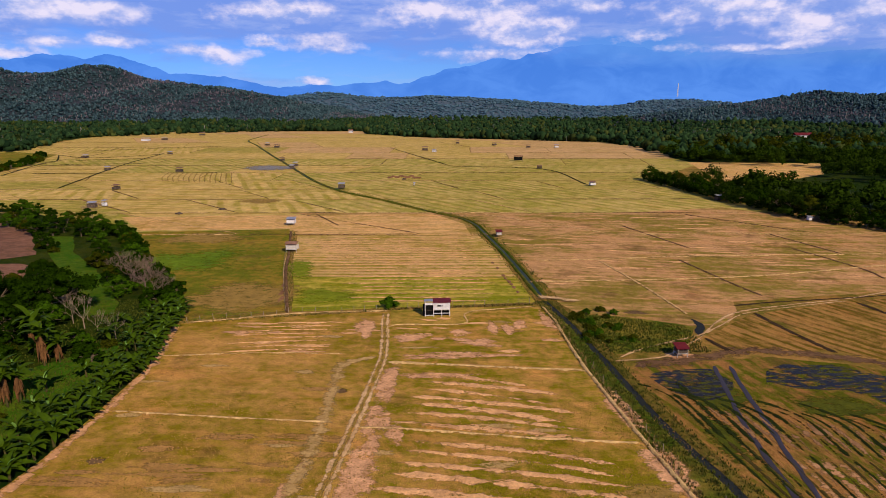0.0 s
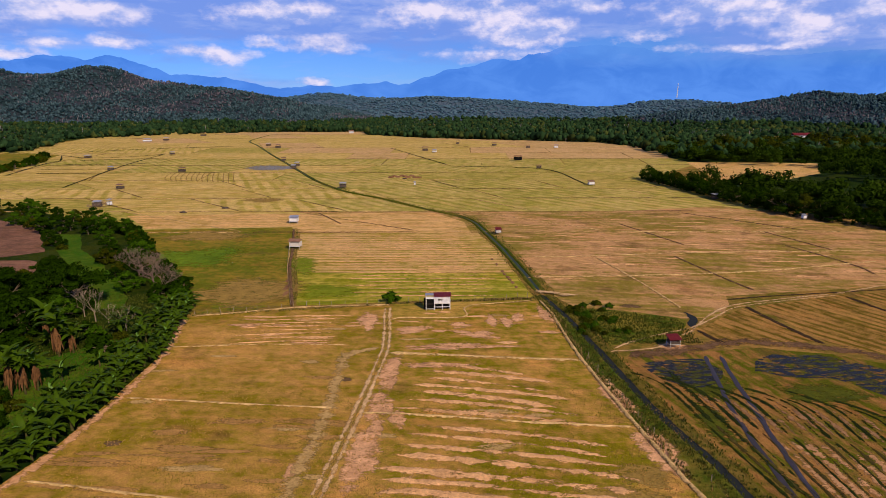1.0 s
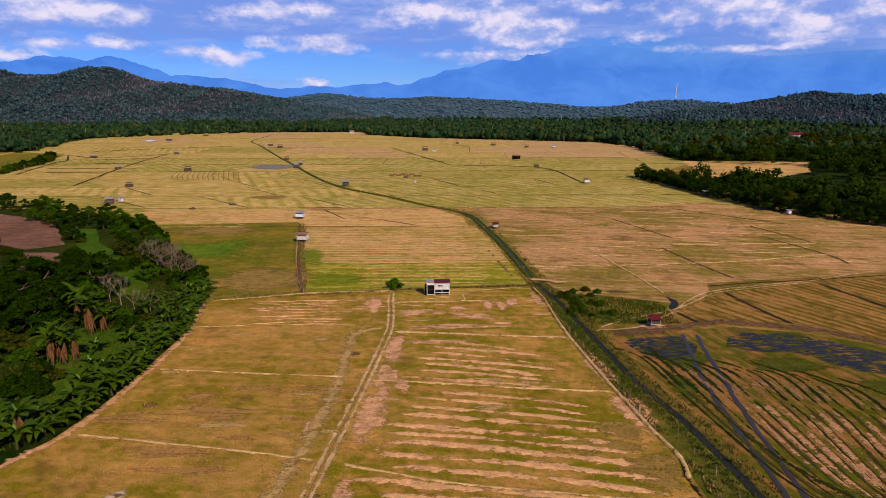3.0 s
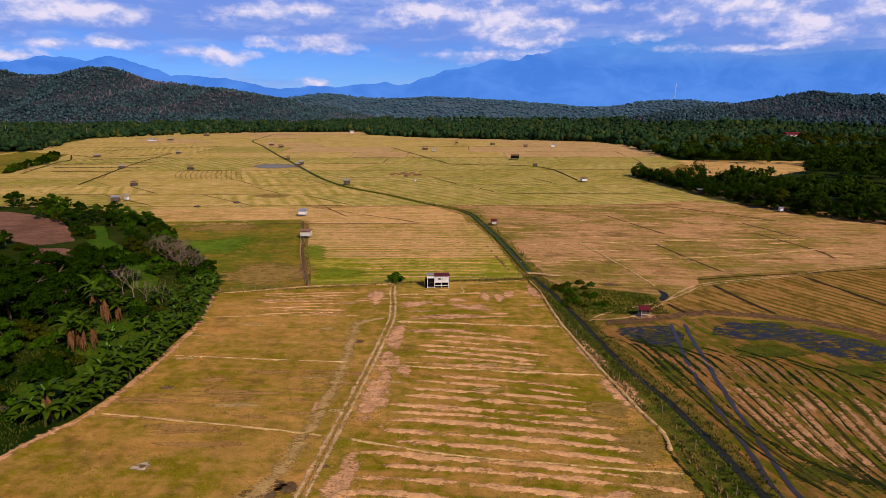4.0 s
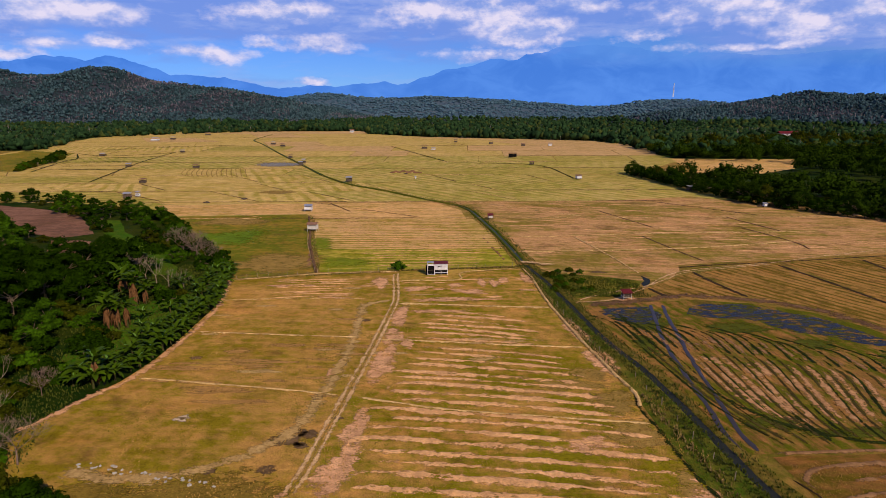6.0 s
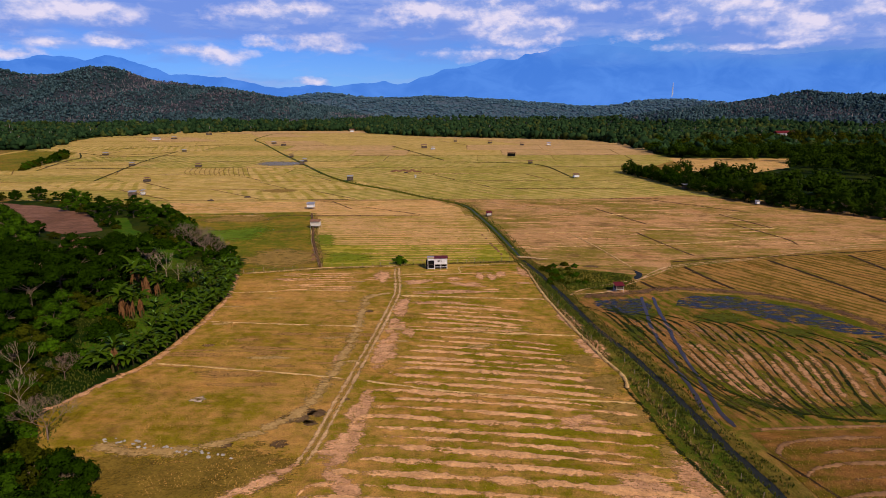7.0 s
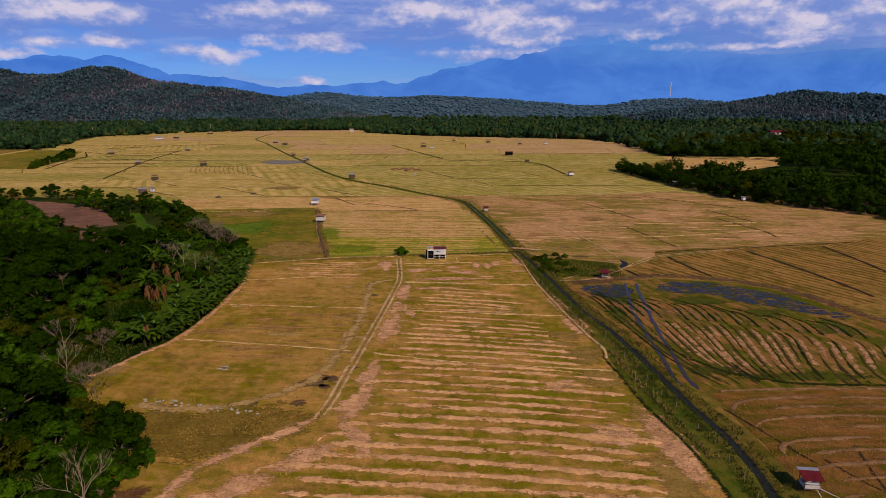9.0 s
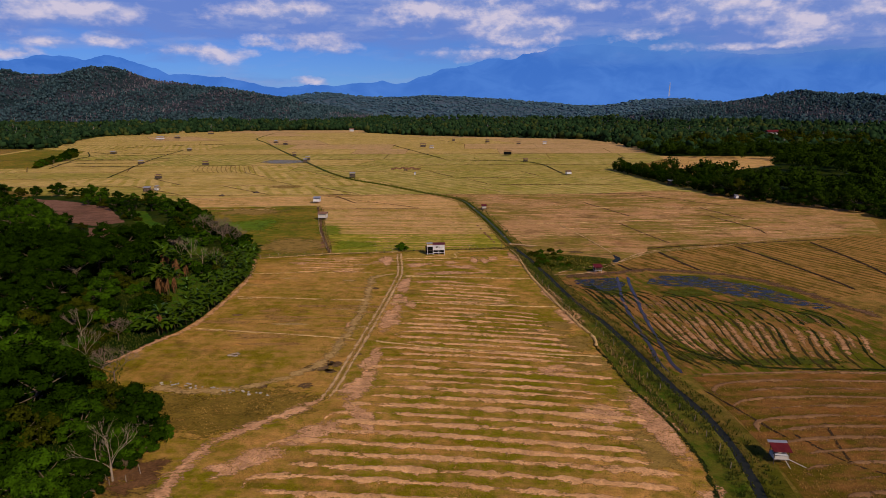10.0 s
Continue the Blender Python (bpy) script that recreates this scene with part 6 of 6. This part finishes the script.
field_hut(85.5, 346.0, 6, 3.4, 2.8, 0.6, 1.3, 2.6, M_RUST_ROOF, M_WHITE, M_TIMBER, "pale field hut with a rusty roof")
field_hut(135.0, 288.0, 10, 3.2, 2.6, 0.6, 1.4, 2.8, M_GREY_ROOF, M_TIMBER, M_TIMBER, "hut with a pale roof under the trees")
field_hut(147.5, 233.0, 10, 1.5, 1.3, 0.5, 1.1, 1.9, M_GREY_ROOF, M_WHITE, M_TIMBER, "white shed against the dark trees")
for x, y, w_, roof_, wall_, tall_ in (
    (-192.7, 331, 3.4, M_RUST_ROOF, M_TIMBER, 2.6), (-259, 439, 3.6, M_GREY_ROOF, M_TIMBER, 2.8), (-199, 427, 4.2, M_RUST_ROOF, M_TIMBER, 3.0),
    (-430, 1032, 9.0, M_RUST_ROOF, M_TIMBER, 5.0), (-438, 852, 10.0, M_GREY_ROOF, M_WHITE, 4.2), (-424, 880, 7.0, M_GREY_ROOF, M_TIMBER, 4.0), (-346, 554, 5.0, M_GREY_ROOF, M_TIMBER, 2.8),
    (-26.8, 649, 6.0, M_RUST_ROOF, M_TIMBER, 4.2), (-16, 623, 4.0, M_GREY_ROOF, M_WHITE, 3.0), (69.4, 450, 3.4, M_RUST_ROOF, M_TIMBER, 2.4),
    (56.3, 738, 4.5, M_RUST_ROOF, M_TIMBER, 4.0), (11, 775, 3.6, M_RUST_ROOF, M_TIMBER, 4.0), (92.8, 694, 4.4, M_RUST_ROOF, M_TIMBER, 3.2), (125.8, 694, 4.4, M_GREY_ROOF, M_WHITE, 3.4),
    (-204.6, 699, 5.0, M_RUST_ROOF, M_TIMBER, 4.0), (-148.8, 521, 3.6, M_RUST_ROOF, M_TIMBER, 3.0), (-124, 470, 3.4, M_GREY_ROOF, M_TIMBER, 3.2), (-21.1, 346, 0.9, M_GREY_ROOF, M_WHITE, 2.0), (-229, 742, 5.0, M_GREY_ROOF, M_TIMBER, 3.4), (-286, 600, 4.0, M_GREY_ROOF, M_TIMBER, 2.6),
):
    field_hut(x, y, rng.uniform(-15, 15), w_, w_ * 0.8, 0.5, tall_ * 0.45, tall_, roof_, wall_, M_TIMBER, "far field hut on the stubble plain")

# ---- far buildings and tower ----
def far_building(x, y, z, w_, d_, tall, roof, label, turn=0.0):
    b = holder("farm_building", (x, y, z), turn)
    part("wall", box(-w_ / 2, w_ / 2, -d_ / 2, d_ / 2, -3, tall), M_WHITE, b)
    bm = sheet_roof(bmesh.new(), -w_ / 2 - 0.8, w_ / 2 + 0.8, -d_ / 2 - 0.8, 0, tall, tall + d_ * 0.3, 0.2)
    sheet_roof(bm, -w_ / 2 - 0.8, w_ / 2 + 0.8, 0, d_ / 2 + 0.8, tall + d_ * 0.3, tall, 0.2)
    part("roof", bm, roof, b)
    for k in range(4):
        part("window", box(-w_ / 2 + w_ * (k + 0.3) / 4, -w_ / 2 + w_ * (k + 0.7) / 4, -d_ / 2 - 0.06, -d_ / 2 + 0.02, tall * 0.35, tall * 0.75), M_DARK, b)
    return tagged(b, label, "building")


bz = max(0.0, ground_height(470, 800))
far_building(474, 800, bz + 1, 26, 10, 3.4, M_RED_ROOF, "long white building with a red roof among trees", 4)
far_building(262, 700, ground_height(262, 700), 12, 9, 5, M_GREY_ROOF, "pale grey farm building at the wood edge", -8)
far_building(-190, 1150, 0, 8, 6, 4, M_RUST_ROOF, "small farm building at the wood edge", 5)
patch("earth_clearing", [(412, 772), (440, 768), (446, 790), (418, 800)], M_SPOIL, bz + 3, "bare orange earth clearing on the slope", 2.0, 5, category="ground")


def mast():
    m = holder("radio_mast", (1140, 3040, 104))
    bm = bmesh.new()
    tall = 62
    for a in range(3):
        c, s = math.cos(a * math.tau / 3), math.sin(a * math.tau / 3)
        beam_into(bm, (3.2 * c, 3.2 * s, -6), (0.9 * c, 0.9 * s, tall), 0.9, 0.7, 4)
    part("legs", bm, M_WHITE, m)
    for k in range(6):
        z = 4 + k * 10
        r = 3.0 - 2.0 * z / tall
        bm = bmesh.new()
        for a in range(3):
            beam_into(bm, (r * math.cos(a * math.tau / 3), r * math.sin(a * math.tau / 3), z), (r * math.cos((a + 1) * math.tau / 3), r * math.sin((a + 1) * math.tau / 3), z + 5), 0.5, 0.5, 4)
        part("bracing", bm, M_ORANGE_ROOF if k % 2 else M_WHITE, m)
    return tagged(m, "tall red and white lattice radio mast", "mast")


mast()


# ---- fences ----
def fence(points, gap, seed, label="fence of thin pale posts with wire", lean=0.12, tall=1.15):
    g2 = random.Random(seed)
    line = spline(points, gap)
    f = holder("fence", (float(line[0][0]), float(line[0][1]), 0))
    o = Vector((float(line[0][0]), float(line[0][1]), 0))
    tops = []
    for x, y in line:
        h = tall * g2.uniform(0.8, 1.25)
        base = Vector((float(x) + g2.uniform(-0.2, 0.2), float(y) + g2.uniform(-0.2, 0.2), 0)) - o
        top = base + Vector((g2.uniform(-lean, lean), g2.uniform(-lean, lean), h))
        part("post", beam_into(bmesh.new(), base - Vector((0, 0, 0.1)), top, 0.06, 0.05, 5), M_PALE_BARK, f)
        tops.append((base, top))
    for level in (0.5, 0.88):
        bm = bmesh.new()
        last = None
        for b0, t0 in tops:
            p0 = b0.lerp(t0, level)
            ring = [bm.verts.new(p0 + Vector((0.012 * c, 0.012 * c, 0.014 * s))) for c, s in ((1, -0.5), (-1, -0.5), (0, 1))]
            if last:
                for k in range(3):
                    bm.faces.new((last[k], last[(k + 1) % 3], ring[(k + 1) % 3], ring[k]))
            last = ring
        part("wire", bm, M_TIMBER, f)
    return tagged(f, label, "fence")


fence([(-58, 115.4), (-47, 118), (-37, 121), (-25, 122.4), (-14.4, 123.6)], 2.6, 1)
fence([(-13, 124.4), (-4, 125.4), (8, 127), (19, 128.4)], 2.4, 2)
fence([(32.3, 55), (33.9, 40), (35.5, 26)], 4.0, 3)
fence([(36.8, 20), (37.4, 12), (37.0, 4)], 4.0, 4)
fence([(25.4, 92), (27.4, 76), (29.2, 66)], 5.0, 5)
fence([(-38.2, 123), (-47.5, 155), (-52.5, 176)], 4.5, 6)
fence([(-43.5, 3.5), (-41.5, 1.0), (-40.0, 1.5), (-38.8, 3.2)], 1.6, 7)

# ---- heaps and stones ----
def heap(x, y, w_, d_, tall, mat, label, seed, name="earth_mound"):
    bm = bmesh.new()
    bmesh.ops.create_icosphere(bm, subdivisions=3, radius=1.0)
    for v in bm.verts:
        k = 1 + 0.45 * noise.fractal((v.co.x * 1.6 + seed, v.co.y * 1.6, v.co.z), 0.9, 2.0, 4)
        v.co = Vector((v.co.x * w_ * k, v.co.y * d_ * k, max(-0.05, v.co.z * tall * k)))
    ob = part(name, bm, mat, smooth=False)
    ob.matrix_basis = pose(x, y, 0.02)
    return tagged(ob, label, "heap")


for i, (x, y, w_, d_, t_) in enumerate(((-42.5, 137, 0.7, 3.0, 0.12), (-41.5, 131, 0.6, 2.2, 0.1), (-44, 143, 0.6, 2.0, 0.1), (15.9, 146, 0.6, 1.4, 0.22), (16.6, 141, 0.5, 1.2, 0.2), (14.9, 152, 0.5, 1.3, 0.2), (13.9, 160, 0.4, 1.5, 0.2), (15.2, 149, 0.4, 0.9, 0.25), (16.2, 143.5, 0.5, 0.8, 0.25), (17.2, 137, 0.4, 1.0, 0.2), (12.9, 166, 0.4, 1.2, 0.2))):
    heap(x, y, w_, d_, t_, M_SPOIL, "low heap of red-brown dug earth", i)
for i in range(9):
    heap(-40 + 2.4 * i + rng.uniform(-0.5, 0.5), 392 + rng.uniform(-6, 6), 1.8, 3.0, 0.8, M_SPOIL, "heap of red-brown earth in the stubble", 20 + i)
for i, (x, y) in enumerate(((34.3, 123.0), (37.4, 121.4), (42, 124.6), (32, 122.4))):
    heap(x, y, 0.9, 0.8, 0.8, M_MUD, "dark pile of dead brush", 40 + i, "brush")
for i, (x, y) in enumerate(((-29.8, 379.5), (-120, 250), (-105, 262))):
    heap(x, y, 1.6, 1.4, 0.8, M_TIMBER, "grey pile of dry straw", 50 + i, "straw_heap")
tagged(ribbon("pond", spline([(51.2, 107.6), (52.2, 110.5), (53.6, 113.6), (53.4, 117.5)], 0.8), [(-0.8, 0), (0, 0.0), (0.8, 0)], M_CANAL, edge=0.5, seed=6, lift=0.06, ends=3.0), "narrow muddy pool beside the track", "water", kind="structure")
soft_patch("mud_patch", 42.2, 121.8, 2.6, 1.6, M_MUD, 0.06, "small dark muddy hollow", 7)
soft_patch("flooded_plot", -141, 458, 22, 26, M_WET_MUD, 0.07, "shallow flooded plot in the stubble", 8, -0.4, "water")
soft_patch("flooded_plot", -95, 286, 11, 8, M_DULL, 0.07, "damp dull patch in the stubble", 9, -0.2, "water")

for i in range(30):
    u = i / 29
    heap(-48 + 18.5 * u + rng.uniform(-0.7, 0.7), 29.2 - 4.6 * u + rng.uniform(-0.7, 0.7), rng.uniform(0.14, 0.32), rng.uniform(0.12, 0.26), rng.uniform(0.10, 0.22), M_STONE, "small pale grey field stone", 80 + i, "stone")
for i in range(26):
    x, y = (rng.uniform(-9, 21), rng.uniform(96, 118)) if i % 2 else (rng.uniform(-44, -16), rng.uniform(99, 119))
    soft_patch("worn_patch", x, y, rng.uniform(1.5, 4.5), rng.uniform(0.4, 1.0), M_SWATH if i % 3 else M_BARE, 0.0515 + 0.0002 * i, "pale streak of flattened straw", 640 + i, rng.uniform(-0.15, 0.1))
soft_patch("ash_ring", -39.9, 40.9, 1.5, 1.1, M_PALE_ASH, 0.060, "pale ring of ash in the stubble", 21)
soft_patch("mud_patch", -39.9, 40.9, 0.7, 0.5, M_MUD, 0.068, "dark burnt spot in the ash", 22)
soft_patch("mud_patch", -30.5, 27.6, 1.1, 0.7, M_MUD, 0.068, "dark trampled mud patch", 23)
soft_patch("mud_patch", -20.9, 46.6, 1.0, 1.6, M_MUD, 0.0685, "dark trampled mud patch", 24, -0.3)
for i, (x, y, r) in enumerate(((-19.4, 62.0, 0.9), (-19.2, 74, 1.0), (-19.6, 82, 0.9), (-20.4, 57, 1.2))):
    soft_patch("bare_patch", x, y, r, r * 2.2, M_BARE, 0.0655 + 0.0004 * i, "bare spot on the worn track", 900 + i)

# ---- rank grass ----
def tufts(name, spots, mat, low, high, label):
    """Small clumps of blades in one mesh."""
    vs, fs = [], []
    gg = np.random.default_rng(len(spots))
    for x, y, z in spots:
        s = gg.uniform(low, high)
        for _ in range(4):
            a, b = gg.uniform(0, math.tau), gg.uniform(0.1, 0.6)
            n = len(vs)
            c, d = math.cos(a), math.sin(a)
            vs += [(x + 0.22 * s * d, y - 0.22 * s * c, z), (x - 0.22 * s * d, y + 0.22 * s * c, z), (x + b * s * c, y + b * s * d, z + s * gg.uniform(0.6, 1.1))]
            fs.append((n, n + 1, n + 2))
    return tagged(from_arrays(name, vs, fs, mat), label, "grass", kind="stuff")


M_TUFT = plain_material("grass blades", (0.030, 0.048, 0.004), (0.115, 0.120, 0.010), 0.6, 0.8, 0, spec=0.2, through_light=0.2, by_piece=0.55)
M_WEED = plain_material("short weeds", (0.085, 0.078, 0.006), (0.215, 0.172, 0.012), 0.6, 0.9, 0, spec=0.03, through_light=0.15, by_piece=0.5)
M_STUBBLE = plain_material("stubble stalks", (0.26, 0.155, 0.034), (0.54, 0.31, 0.085), 0.6, 0.9, 0, spec=0.03, by_piece=0.6)
M_DRY_TUFT = plain_material("dry grass blades", (0.16, 0.11, 0.03), (0.38, 0.25, 0.085), 0.6, 0.9, 0, spec=0.1, by_piece=0.55)
near_canal = canal_line[(canal_line[:, 1] > -12)]
green_spots, dry_spots, short_spots = [], [], []
for _ in range(3500):
    p = near_canal[int(gen.integers(len(near_canal)))]
    side = gen.uniform(0.35, 3.0) * (-1 if gen.uniform() < 0.6 else 1)
    green_spots.append((p[0] + side, p[1] + gen.uniform(-1, 1), 0.2))
far_part = far_canal_line[far_canal_line[:, 1] < 330]
for _ in range(1800):
    p = far_part[int(gen.integers(len(far_part)))]
    side = gen.uniform(1.0, 3.6) * (-1 if gen.uniform() < 0.5 else 1)
    green_spots.append((p[0] + side, p[1] + gen.uniform(-2, 2), 0.3))
for _ in range(3500):
    x, y = gen.uniform(28, 50), gen.uniform(99, 120)
    if x - 26 > (120 - y) * 0.1 and y < 122 - (x - 28) * 0.4:
        green_spots.append((x, y, 0.03))
for a, b in (((-58, 114.8), (-14, 123)), ((-13, 123.6), (20, 127.4)), ((-37.5, 122), (-59, 212)), ((22.5, 126), (24.6, 94)), ((24.6, 94), (30, 55)), ((31.5, 48), (35.5, 12))):
    for _ in range(500):
        t, o = gen.uniform(), gen.normal(0, 0.5)
        (green_spots if gen.uniform() < 0.5 else dry_spots).append((a[0] + (b[0] - a[0]) * t + o, a[1] + (b[1] - a[1]) * t + gen.normal(0, 0.4), 0.05))
for _ in range(9000):
    x, y = gen.uniform(-54, 34), gen.uniform(-20, 121)
    if noise.noise((x * 0.12, y * 0.12, 3.0)) + 0.5 * noise.noise((x * 0.5, y * 0.5, 8.0)) > 0.1 and x > -54 + max(0, 40 - y) * 0.55:
        short_spots.append((x, y, 0.03))
stubble_spots = []
for _ in range(34000):
    x, y = gen.uniform(-50, 34), gen.uniform(-4, 80)
    if x < -54 + max(0, 44 - y) * 0.62:
        continue
    if noise.noise((x * 0.10, y * 0.16, 13.0)) > 0.0:
        stubble_spots.append((x, y, 0.03))
    elif noise.noise((x * 0.12, y * 0.12, 3.0)) > -0.1:
        short_spots.append((x, y, 0.03))
for _ in range(5000):
    x, y = gen.uniform(44, 80), gen.uniform(-4, 30)
    stubble_spots.append((x, y, 0.03))
for _ in range(9000):
    y = gen.uniform(-5, 130)
    x = float(np.interp(y, [-5, 20, 40, 115, 130], [-42, -52, -60, -62, -72])) - abs(gen.normal(0, 14))
    green_spots.append((x, y, 0.02))
tufts("rank_grass", green_spots, M_TUFT, 0.2, 0.5, "rank green grass tufts on banks and stubble")
tufts("short_grass", short_spots, M_WEED, 0.1, 0.22, "short green weeds in the stubble")
tufts("stubble_tufts", stubble_spots, M_STUBBLE, 0.12, 0.26, "short standing stubble of cut rice")
tufts("dry_grass", dry_spots, M_DRY_TUFT, 0.25, 0.6, "dry straw-coloured grass tufts")
